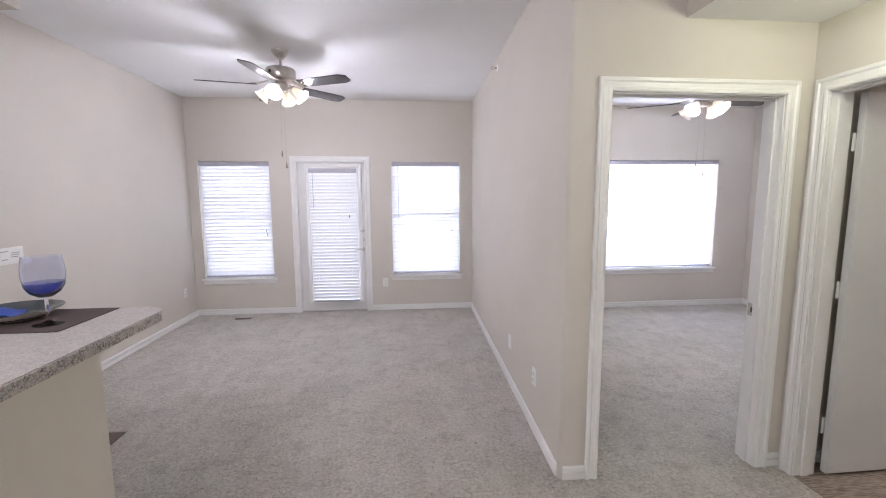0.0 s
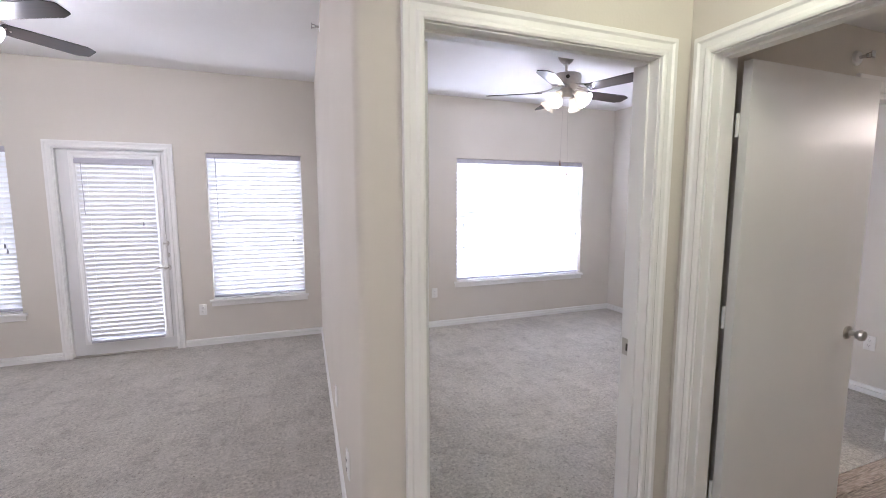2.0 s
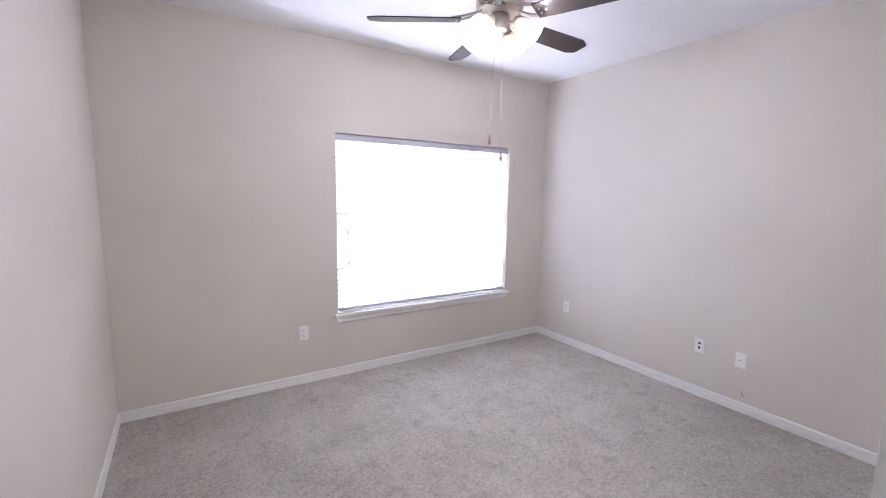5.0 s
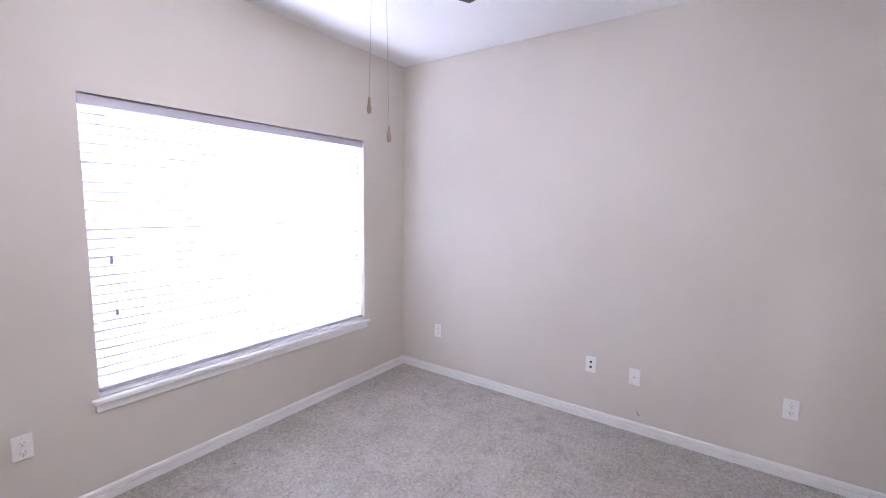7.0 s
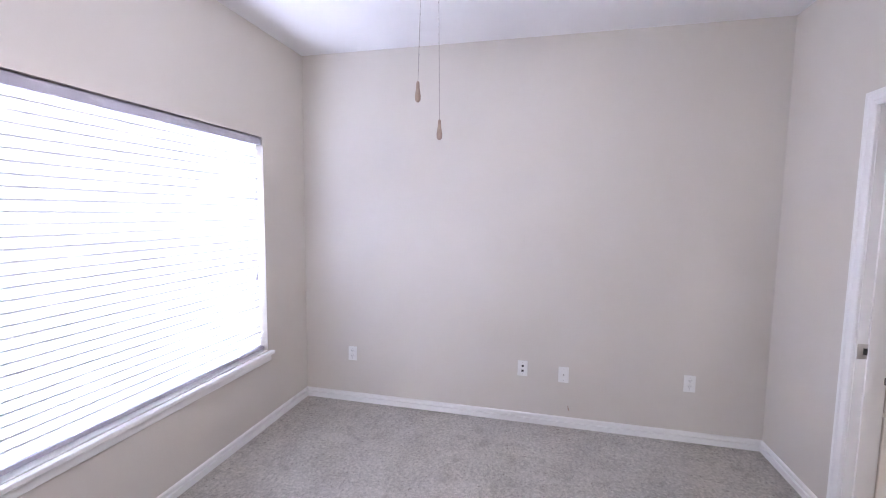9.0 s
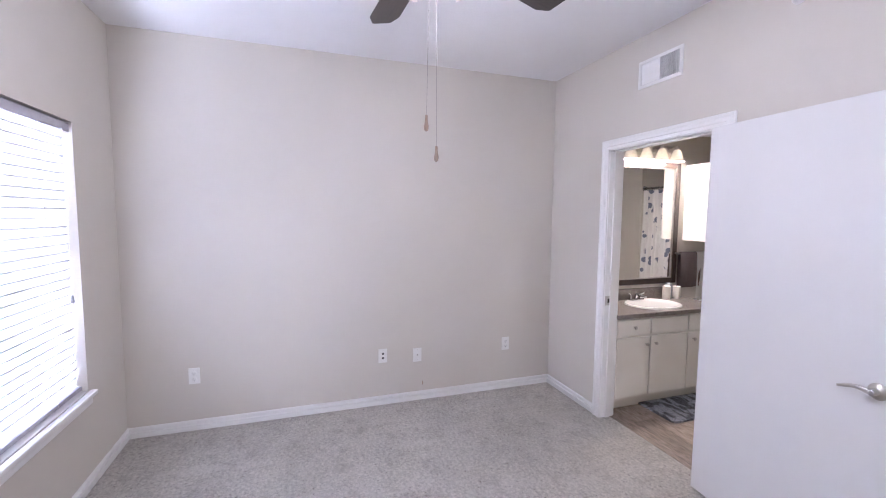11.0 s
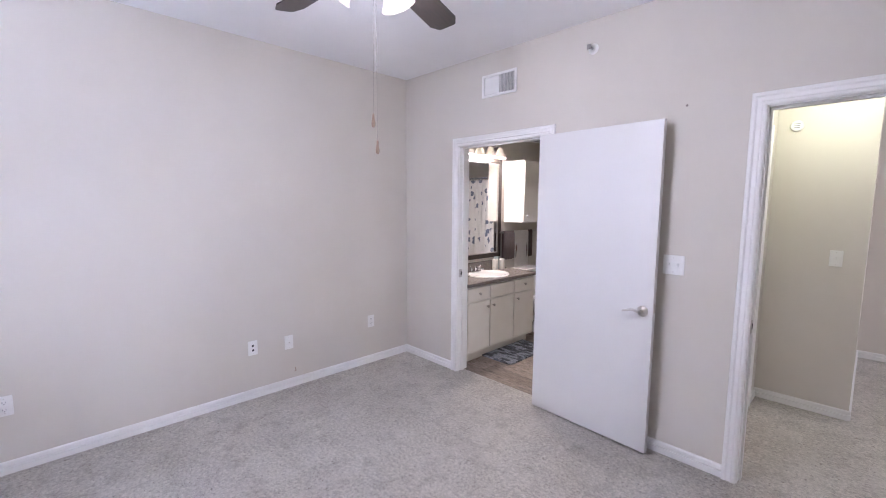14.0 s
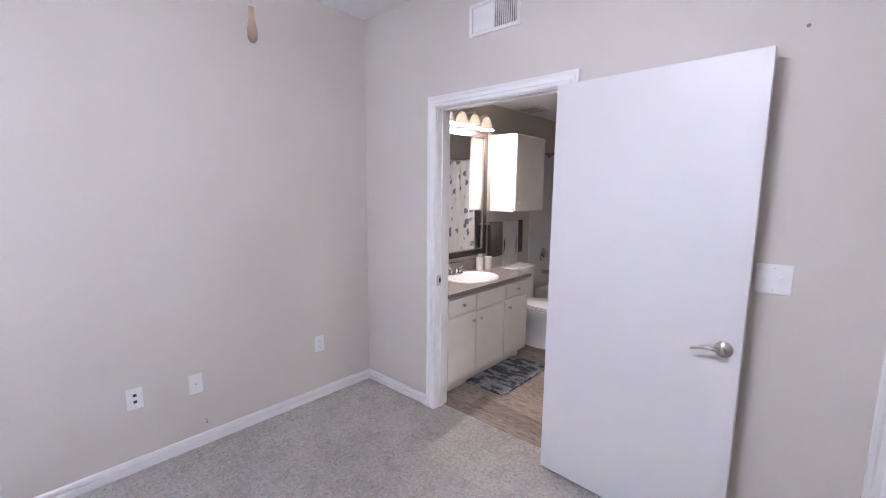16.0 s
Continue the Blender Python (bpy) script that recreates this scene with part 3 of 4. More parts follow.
# ---- patio door ----
def patio_door():
    x0, x1 = PATIO
    bm = bmesh.new()
    y0, y1 = LIV_N + .035, LIV_N + .08
    gx0, gx1, gz0, gz1 = x0 + .165, x1 - .105, .15, 1.93
    box(x0 + .003, gx0, y0, y1, .012, PATIO_H - .004, bm=bm)
    box(gx1, x1 - .003, y0, y1, .012, PATIO_H - .004, bm=bm)
    box(gx0, gx1, y0, y1, .012, gz0, bm=bm)
    box(gx0, gx1, y0, y1, gz1, PATIO_H - .004, bm=bm)
    d = solid("door_4", bm, DOORP, "white full-glass patio door, closed, with a blind on its glass", "door")
    bm = casing("x", gx0, gx1, gz1, y0, -1, gz0)
    box(gx0 - .066, gx1 + .066, y0 - .012, y0, gz0 - .03, gz0, bm=bm)
    part("glass_frame", bm, TRIM, d)
    pane = part("pane", box(gx0, gx1, y0 + .02, y0 + .026, gz0, gz1), CLEARGLASS, d, "clear door glass")
    pane.visible_shadow = False
    bm = lathe([(.001, 0), (.030, 0), (.030, .006), (.024, .012), (.001, .012)], 20, Matrix.Translation((x1 - .045, y0, 1.10)) @ pose(0, 0, 0, 90))
    join(bm, box(x1 - .065, x1 - .025, y0 - .028, y0 - .012, 1.092, 1.108, .003))
    part("deadbolt", bm, NICKEL, d, "brushed nickel deadbolt", True)
    bm = lathe([(.001, 0), (.030, 0), (.028, .010), (.001, .010)], 20, Matrix.Translation((x1 - .045, y0, .98)) @ pose(0, 0, 0, 90))
    part("deadbolt", bm, NICKEL, d, "brushed nickel deadbolt", True)
    lever_set(d, x1 - .045, y0, .85, -1, -1)
    j = bmesh.new()
    box(x0 - GAP, x0, LIV_N, LIV_N + .16, 0, PATIO_H, bm=j)
    box(x1, x1 + GAP, LIV_N, LIV_N + .16, 0, PATIO_H, bm=j)
    box(x0 - GAP, x1 + GAP, LIV_N, LIV_N + .16, PATIO_H, PATIO_H + GAP, bm=j)
    frame_ob = solid("trim_patio_frame", j, TRIM, "white moulded frame round the patio door", "door frame")
    part("casing", casing("x", x0 - .008, x1 + .008, PATIO_H + .005, LIV_N, -1), TRIM, frame_ob)
    part("threshold", box(x0, x1, LIV_N - .01, LIV_N + .15, .001, .012, .004), STRIPM, frame_ob, "dull metal threshold")
    blind(gx0 - .012, gx1 + .012, gz0 - .022, gz1 + .005, y0 - .035, .044, -72, "white horizontal blind half closed on the patio door", ((gx1 - .097, 1.305),), (gx0 + .046, 1.40), depth=.053, rim=.025)


def lever_set(parent, x, y, z, side, toward):
    """A lever on the face y of a leaf, on the side of -y or +y (side), its arm along x toward -1 or +1."""
    m = Matrix.Translation((x, y, z)) @ pose(0, 0, 0, 90 if side < 0 else -90)
    bm = lathe([(.001, 0), (.033, 0), (.033, .004), (.026, .012), (.012, .016), (.011, .045), (.001, .047)], 24, m)
    rose = part("door_handle", bm, NICKEL, parent, "brushed nickel lever handle", True)
    bm = bmesh.new()
    rows = []
    for i in range(9):
        s = i / 8
        cx, cz = x + toward * (.105 * s), z + .010 * math.sin(s * math.pi * 1.3)
        cy = y + side * (.048 + .006 * math.sin(s * 3.1))
        hh, tt = .010 - .004 * s, .006 - .002 * s
        rows.append([bm.verts.new((cx, cy + a * tt, cz + b * hh)) for a, b in ((-1, 0), (-.7, .8), (0, 1), (.7, .8), (1, 0), (.7, -.8), (0, -1), (-.7, -.8))])
    for a, b in zip(rows, rows[1:]):
        for k in range(8):
            bm.faces.new((a[k], a[(k + 1) % 8], b[(k + 1) % 8], b[k]))
    bm.faces.new(rows[0])
    bm.faces.new(rows[-1])
    part("lever", bm, NICKEL, rose, "", True)


def knob_set(parent, x, y, z, side):
    m = Matrix.Translation((x, y, z)) @ pose(0, 0, 0, 90 if side < 0 else -90)
    bm = lathe([(.001, 0), (.033, 0), (.032, .006), (.014, .012), (.012, .030), (.022, .040), (.027, .052), (.022, .064), (.001, .068)], 24, m)
    part("door_knob", bm, NICKEL, parent, "brushed nickel round knob", True)


patio_door()


# ---- flush doors, standing open ----
def leaf(name, x, y, angle, width, top, label, handle, hinges, thick=.035):
    """A flush leaf from its hinge line at (x, y); the face y = 0 of its own axes is the one that shows."""
    d = new(name, mesh_from(name, box(0, width, 0, thick, .015, top - .004, .002), DOORP))
    d.matrix_world = pose(x, y, 0, 0, 0, angle)
    tagged(d, label, "door", kind="structure")
    if handle == "lever":
        lever_set(d, width - .06, 0, .905, -1, -1)
        lever_set(d, width - .06, thick, .905, 1, -1)
    else:
        knob_set(d, width - .06, 0, .90, -1)
        knob_set(d, width - .06, thick, .90, 1)
    part("latch_plate", box(width - .0005, width + .0015, .008, .027, .90, .96), NICKEL, d, "brushed nickel latch plate")
    for z in (.28, 1.04, 1.805):
        bm = rod((hinges[0], hinges[1], z - .045), (hinges[0], hinges[1], z + .045), .006, 10)
        box(min(hinges[0], .03), max(hinges[0], .001), hinges[1] - .001, hinges[1] + .001, z - .045, z + .045, bm=bm)
        part("hinge", bm, TRIM, d, "painted butt hinge", True)
    return d


leaf("door_1", 1.599, 2.127, 87.9, .900, ENTRY_H, "white flush bedroom door swung open against the wall", "lever", (-.008, .043), .040)
leaf("door_2", 3.777, 2.189, 177.2, .848, BATH_DOOR_H, "white flush bathroom door swung open beside the bedroom wall", "lever", (-.006, .030))
leaf("door_3", 2.801, 1.876, 0.3, .840, HALL_DOOR_H, "white flush hall bathroom door standing open", "knob", (-.010, .037))


# ---- ceiling fans ----
def ceiling_fan(x, y, ceiling, turn, pens, label):
    fan = thing("ceiling_fan", label, "ceiling fan", (x, y, ceiling), group="ceiling fans")
    part("canopy", lathe([(.001, 0), (.072, 0), (.072, -.012), (.060, -.030), (.044, -.052), (.030, -.062), (.028, -.070), (.001, -.070)], 28), NICKEL, fan, "brushed nickel canopy", True)
    part("downrod", rod((0, 0, -.06), (0, 0, -.16), .012, 12), NICKEL, fan, "", True)
    part("motor_housing", lathe([(.001, -.138), (.030, -.140), (.085, -.150), (.118, -.158), (.124, -.170), (.124, -.232), (.116, -.252), (.085, -.268), (.001, -.270)], 32),
         NICKEL, fan, "brushed nickel motor housing", True)
    part("badge", lathe([(.001, 0), (.016, .001), (.014, .003), (.001, .003)], 16, pose(*(.1235 * math.cos(-2.1), .1235 * math.sin(-2.1)), -.20, 90, 0, -30) ), DARK, fan, "small dark oval badge", True)
    part("switch_housing", lathe([(.001, -.268), (.050, -.270), (.054, -.285), (.054, -.325), (.042, -.345), (.001, -.347)], 24), NICKEL, fan, "", True)
    zb = -.300 + .005
    out = [(.20, -.055), (.30, -.062), (.615, -.070), (.672, -.046), (.678, -.036), (.678, .036), (.672, .046), (.615, .070), (.30, .062), (.20, .055)]
    bm = prism(out, -.003, .003)
    blade = mesh_from("blade", bm, BLADE)
    iron = bmesh.new()
    for s in (-1, 1):
        prev = None
        for k in range(9):
            t = k / 8
            px, py = .075 + .17 * t, s * (.012 + .036 * math.sin(t * math.pi * .85))
            pz = .045 * (1 - t) ** 2 + .006
            ring = [iron.verts.new((px, py + a * .009, pz + b * .005)) for a, b in ((-1, -1), (1, -1), (1, 1), (-1, 1))]
            if prev:
                for q in range(4):
                    iron.faces.new((prev[q], prev[(q + 1) % 4], ring[(q + 1) % 4], ring[q]))
            prev = ring
    join(iron, prism(arc(.235, 0, .030, 0, 360, 11)[:-1], .003, .009))
    for sx, sy in ((.225, .018), (.225, -.018), (.255, 0)):
        join(iron, lathe([(.001, .0), (.006, .0), (.005, -.004), (.001, -.005)], 8, Matrix.Translation((sx, sy, -.003))))
    iron_me = mesh_from("blade_iron", iron, NICKEL, True)
    for k in range(5):
        bl = share("blade", blade, fan, pose(0, 0, zb, 0, 0, turn + 72 * k) @ pose(0, 0, 0, -12, 0, 0))
        share("blade_iron", iron_me, bl, pose(0, 0, 0))
    glass = mesh_from("shade", lathe([(.020, 0), (.030, -.012), (.040, -.040), (.048, -.070), (.062, -.098), (.072, -.110), (.069, -.110), (.059, -.097), (.045, -.070), (.037, -.040), (.018, -.002)], 32,
                                     None, .05, 8), SHADE, True)
    bulb = mesh_from("bulb", lathe([(.001, -.02), (.012, -.022), (.020, -.045), (.024, -.062), (.018, -.080), (.001, -.088)], 16), BULB, True)
    arm = mesh_from("lamp_arm", join(rod((0, 0, 0), (.055, 0, .0), .008, 10), lathe([(.001, .012), (.020, .010), (.024, -.006), (.022, -.014), (.001, -.014)], 16, pose(.062, 0, 0, 0, -48, 0))), NICKEL, True)
    for k in range(4):
        a = share("lamp_arm", arm, fan, pose(0, 0, -.318, 0, 0, turn + 20 + 90 * k) @ pose(.035, 0, 0))
        s = share("shade", glass, a, pose(.066, 0, -.004, 0, -48, 0))
        tagged(s, "lit frosted bell glass shade")
        share("bulb", bulb, a, pose(.066, 0, -.004, 0, -48, 0))
    for px, py, pz in pens:
        q = (px - x, py - y)
        bm = rod((q[0] * .6, q[1] * .6, -.345), (*q, pz - ceiling + .02), .0006, 6)
        zz = -.36
        for k in range(int((ceiling - pz - .38) / .02)):
            f = k * .02 / max(.02, ceiling - pz - .36)
            join(bm, lathe([(.001, .002), (.0013, 0), (.001, -.002)], 6, Matrix.Translation((q[0] * (.6 + .4 * f), q[1] * (.6 + .4 * f), zz - k * .02))))
        c = part("pull_chain", bm, CHAIN, fan, "thin beaded pull chain")
        part("pendant", lathe([(.001, .026), (.004, .024), (.0045, .008), (.0078, -.010), (.007, -.022), (.003, -.027), (.001, -.027)], 14,
                              Matrix.Translation((*q, pz - ceiling))), PENDANT, c, "small turned wooden pendant", True)
    return fan


ceiling_fan(*FAN_A, LIV_H, TURN_A, ((-.553, 3.86, 1.935), (-.525, 3.885, 1.837)), "nickel living room ceiling fan with dark blades and lit shades")
ceiling_fan(*FAN_B, BED_H, TURN_B, ((3.395, 3.894, 1.853), (3.437, 3.846, 1.763)), "nickel bedroom ceiling fan with dark blades and lit shades")


# ---- plates, sprinklers and small fittings ----
def plate(kind, at, facing, label, wide=.072):
    p = thing("outlet" if kind in ("duplex", "blank", "phone", "coax") else "light_switch", label, "outlet" if kind in ("duplex", "blank", "phone", "coax") else "switch", at, facing)
    part("cover_plate", box(-wide / 2, wide / 2, -.007, 0, -.058, .058, .003), PLASTIC, p)
    if kind == "duplex":
        for z in (.021, -.021):
            s = part("socket", lathe([(.001, 0), (.0165, 0), (.0165, .003), (.015, .004), (.001, .004)], 18, Matrix.Translation((0, -.006, z)) @ pose(0, 0, 0, 90)), PLASTIC, p, "", True)
            bm = box(-.0075, -.0055, -.0115, -.0095, z - .002, z + .007)
            box(.0055, .0075, -.0115, -.0095, z - .001, z + .006, bm=bm)
            box(-.002, .002, -.0115, -.0095, z - .010, z - .006, bm=bm)
            part("slots", bm, DARK, s)
    elif kind == "phone":
        for z in (.018, -.018):
            part("jack", box(-.008, .008, -.0085, -.0065, z - .008, z + .008, .001), DARK, p, "dark jack socket")
    elif kind == "coax":
        part("jack", rod((0, -.004, 0), (0, -.016, 0), .005, 10), NICKEL, p, "threaded coaxial jack")
    elif kind == "toggle":
        n = 1 if wide < .1 else 2
        for k in range(n):
            x = (k - (n - 1) / 2) * .046
            t = part("switch_frame", box(x - .006, x + .006, -.009, -.006, -.013, .013, .001), PLASTIC, p)
            part("toggle", box(x - .004, x + .004, -.020, -.006, -.002, .010, .002), PLASTIC, t)
    for z in (.042, -.042) if kind != "blank" else ():
        part("screw", lathe([(.001, 0), (.003, 0), (.002, .0015), (.001, .0015)], 8, Matrix.Translation((0, -.0068, z)) @ pose(0, 0, 0, 90)), NICKEL, p)
    return p


E_, S_, N_, W_ = -90, 180, 0, 90
plate("duplex", (BED_E, 5.025, .40), E_, "white duplex outlet plate on the bedroom wall")
plate("phone", (BED_E, 3.676, .41), E_, "white wall plate with two dark jacks")
plate("coax", (BED_E, 3.386, .39), E_, "white wall plate with one coaxial jack")
plate("duplex", (BED_E, 2.570, .412), E_, "white duplex outlet plate near the bedroom corner")
plate("duplex", (2.757, BED_N, .425), N_, "white duplex outlet plate beside the bedroom window")
plate("duplex", (.252, LIV_N, .39), N_, "white duplex outlet plate beside the patio door")
plate("duplex", (LIV_W, 5.385, .37), W_, "white duplex outlet plate near the living room corner")
plate("duplex", (1.346, 2.495, .372), -88.3, "white duplex outlet plate on the partition wall")
plate("blank", (1.370, 3.21, .36), -88.3, "white blank wall plate on the partition wall")
plate("toggle", (2.867, ENT_N, 1.192), S_, "white double light switch plate beside the bedroom doorway", .116)
plate("toggle", (2.224, NOOK_S, 1.172), S_, "white single light switch on the hall wall")
pl = plate("blank", (LIV_W, 3.12, 1.15), W_, "white intercom plate with grey print on the living room wall", .20)
for k, (a, b) in enumerate(((-.075, -.02), (.0, .07), (.0, .07), (.0, .06), (-.07, -.03))):
    part("print", box(a, b, -.0078, -.0068, .03 - .014 * k, .035 - .014 * k), INK, pl)


def sprinkler(at, facing, label):
    s = thing("fire_sprinkler", label, "sprinkler", at, facing, group="sidewall sprinklers")
    part("escutcheon", lathe([(.001, 0), (.034, 0), (.034, .004), (.026, .012), (.014, .014), (.001, .014)], 24, pose(0, 0, 0, 90)), PLASTIC, s, "white round escutcheon", True)
    bm = rod((0, -.01, 0), (0, -.042, 0), .008, 10)
    for z in (-.012, .012):
        join(bm, rod((0, -.035, z * .7), (0, -.060, z), .0025, 6))
    box(-.014, .014, -.064, -.060, -.016, .016, .001, bm=bm)
    part("head", bm, CHROME, s, "chrome sprinkler head", True)


sprinkler((3.433, ENT_N, 2.56), S_, "white and chrome sidewall sprinkler high on the bedroom wall")
sprinkler((1.402, 3.90, 2.72), -88.3, "white and chrome sidewall sprinkler high on the partition wall")
sprinkler((3.68, ENT_S, 2.18), N_, "white and chrome sidewall sprinkler on the bathroom wall")

al = thing("door_chime", "round white alarm sounder with grooved face on the hall wall", "alarm", (2.51, NOOK_S, 2.136), S_)
part("housing", lathe([(.001, 0), (.040, 0), (.040, .012), (.034, .020), (.001, .022)], 32, pose(0, 0, 0, 90)), PLASTIC, al, "", True)
# raised grey bars: the shade of the grooves is put into their colour
for z in (-.014, 0, .014):
    part("grille_slot", box(-.019, .019, -.0235, -.019, z - .003, z + .003), INK, al)

v = thing("wall_vent", "white metal wall vent with louvres half closed", "vent", (4.212, ENT_N, 2.490), S_)
bm = bmesh.new()
box(-.172, .172, -.010, 0, .068, .088, .002, bm=bm)
box(-.172, .172, -.010, 0, -.088, -.068, .002, bm=bm)
box(-.172, -.150, -.010, 0, -.068, .068, .002, bm=bm)
box(.150, .172, -.010, 0, -.068, .068, .002, bm=bm)
box(-.006, .006, -.009, 0, -.068, .068, bm=bm)
part("vent_frame", bm, PLASTIC, v)
# no opening here: a flat dark sheet gives the duct's shade by colour
part("duct", box(-.150, .150, -.001, -.0005, -.068, .068), DARK, v, "dark sheet painted as the shade inside the duct")
lv = mesh_from("louvre", box(-.0014, .0014, -.010, 0, -.066, .066), PLASTIC)
for k in range(10):
    share("louvre", lv, v, pose(.018 + k * .0138, -.001, 0, 0, 0, -8))
shut = mesh_from("louvre", box(-.0075, .0075, -.004, -.002, -.066, .066), PLASTIC)
for k in range(10):
    share("louvre", shut, v, pose(-.014 - k * .0139, -.002, 0, 0, 0, 6))

cs = thing("cable_stub", "short rusty cable stub poking out of the wall above the baseboard", "cable", (BED_E, 3.341, .13))
bm = rod((0, 0, 0), (-.03, .004, .012), .004, 8)
join(bm, rod((-.03, .004, .012), (-.036, .010, .045), .003, 8))
part("cable", bm, RUST, cs, "", True)
mk = thing("nail_hole", "small dark nail hole and scuff in the bedroom wall", "wall mark", (2.853, ENT_N, 2.11))
part("hole", lathe([(.001, 0), (.007, 0), (.005, .0015), (.001, .0015)], 10, pose(0, 0, 0, -90)), MARK, mk)

# flush lamp in the hall nook and in the kitchen, out of the camera's view; the kitchen one is only added to carry the
# fill lamp
for nm, at, hgt in (("ceiling_light", (2.22, 1.20, NOOK_H), "hall nook"), ("ceiling_light", (-.9, -.3, LIV_H), "kitchen")):
    lamp_ob = thing(nm, f"unseen round flush ceiling light in the {hgt}", "ceiling light", at)
    part("base_ring", lathe([(.001, 0), (.11, 0), (.11, -.018), (.10, -.022), (.001, -.022)], 28), NICKEL, lamp_ob, "", True)

# ---- breakfast bar ----
bar = thing("bar_wall", "beige painted breakfast bar half wall", "half wall", (0, 0, 0), kind="structure")
part("panel", box(LIV_W, -.497, .70, 1.38, 0, 1.04), WALL, bar)
ctop = thing("bar_counter", "speckled grey laminate breakfast bar top with a granite-look edge", "counter", (0, 0, 1.04))
outline = [(LIV_W, .66), (-.482, .66), *arc(-.602, 1.69, .12, 0, 90, 8), (LIV_W, 1.81)]
part("edge_band", prism(outline, .0, .036), EDGE, ctop, "granite-look edge band")
part("top_sheet", prism([(LIV_W, .67), (-.487, .67), *arc(-.602, 1.69, .115, 0, 90, 8), (LIV_W, 1.805)], .036, .040), COUNTER, ctop)
pm = tagged(new("placemat", mesh_from("placemat", box(-1.16, -.685, 1.465, 1.785, 1.080, 1.084, .001), PLACEMAT)), "dark brown woven placemat on the bar top", "placemat")
dish = thing("plate", "dark glazed plate with a cream rim on the placemat", "plate", (-.985, 1.66, 1.084))
part("dish", lathe([(.001, .004), (.09, .004), (.10, .008), (.148, .034), (.150, .037), (.10, .018), (.09, .009), (.001, .009)], 36), PLATE_D, dish, "", True)
part("underside", lathe([(.001, 0), (.085, 0), (.092, .004), (.146, .032), (.150, .0365), (.10, .0085), (.001, .0035)], 36), PLATE_RIM, dish, "cream underside and rim", True)
bm = bmesh.new()
bmesh.ops.create_grid(bm, x_segments=14, y_segments=14, size=.07)
for vv in bm.verts:
    vv.co.z = .022 + .016 * noise.noise(vv.co * 22) + .018 * max(0, 1 - vv.co.length / .06)
    vv.co.x *= 1.15
bmesh.ops.solidify(bm, geom=bm.faces, thickness=.004)
nap = new("napkin", mesh_from("napkin", bm, NAPKIN, True))
nap.matrix_world = pose(-1.055, 1.65, 1.082, 0, 0, 20)
tagged(nap, "crumpled royal blue cloth napkin on the plate", "napkin")
gob = thing("wine_glass", "tall blue-bowled goblet with a clear stem on the placemat", "glass", (-.785, 1.56, 1.084))
part("foot", lathe([(.001, 0), (.042, 0), (.042, .002), (.020, .006), (.007, .014), (.005, .030), (.005, .080), (.008, .092), (.001, .094)], 28, Matrix.Scale(1.1, 4)), CLEARGLASS, gob, "clear stem and foot", True)
part("bowl", lathe([(.001, .092), (.020, .094), (.040, .108), (.052, .130), (.057, .165), (.055, .198), (.050, .228), (.048, .228), (.053, .198), (.055, .165), (.050, .133), (.038, .114), (.018, .100), (.001, .099)], 32, Matrix.Scale(1.1, 4)), BLUEGLASS, gob, "pale blue glass bowl", True)
part("tint", lathe([(.001, .1), (.018, .101), (.037, .1145), (.0485, .1335), (.0515, .142), (.001, .143)], 28, Matrix.Scale(1.1, 4)), BLUEWINE, gob, "deep blue base of the bowl", True)

# stands in for a vinyl floor edge; the strip's shadow is in the brown
fr = thing("floor_plate", "brown plate for vinyl floor and painted shadow beside a metal transition strip", "floor register", (-1.56, 2.68, 0))
part("plate", box(-.215, .215, -.075, .062, .001, .008, .002), BROWN_PLATE, fr)
part("strip", box(-.22, .22, .062, .078, .001, .011, .002), STRIPM, fr, "dull metal edge strip")
fr2 = thing("floor_plate", "small dark floor register below the living room window", "floor register", (-1.57, 5.43, 0))
part("plate", box(-.10, .10, -.03, .03, .001, .008, .002), BROWN_PLATE, fr2)

# ---- bathroom ----
VX, VY0, VY1 = 4.66, .875, 1.998
van = thing("vanity", "cream painted bathroom vanity with three doors and three drawers", "vanity", (0, 0, 0))
bm = box(VX, BATH_E - .002, VY0, VY1, .10, .762)
box(VX + .075, BATH_E - .002, VY0 + .002, VY1, 0.001, .10, bm=bm)
part("body", bm, CABINET, van)
bounds = (VY0 + .012, 1.255, 1.65, VY1 - .012)
for k in range(3):
    a, b = bounds[k] + .006, bounds[k + 1] - .006
    d = part("drawer_front", box(VX - .018, VX - .001, a, b, .625, .745, .004), CABINET, van)
    if k != 1:
        part("knob", lathe([(.001, 0), (.006, 0), (.006, .010), (.014, .018), (.012, .026), (.001, .028)], 14, pose(VX - .018, (a + b) / 2, .688, 0, -90, 0)), NICKEL, d, "brushed nickel knob", True)
    d = part("door", box(VX - .018, VX - .001, a, b, .125, .605, .004), CABINET, van)
    ky = {2: a + .04, 1: b - .04, 0: b - .05}[k]
    part("knob", lathe([(.001, 0), (.006, 0), (.006, .010), (.014, .018), (.012, .026), (.001, .028)], 14, pose(VX - .018, ky, .545, 0, -90, 0)), NICKEL, d, "brushed nickel knob", True)
vt = thing("countertop", "brown speckled laminate vanity top with a backsplash", "countertop", (0, 0, 0))
part("worktop", box(4.625, BATH_E - .002, VY0 - .015, VY1, .764, .80, .006), VTOP, vt)
part("backsplash", box(BATH_E - .022, BATH_E - .002, VY0, VY1, .80, .90, .003), VTOP, vt)
sink = thing("sink", "white oval drop-in sink", "sink", (4.86, 1.42, .80))
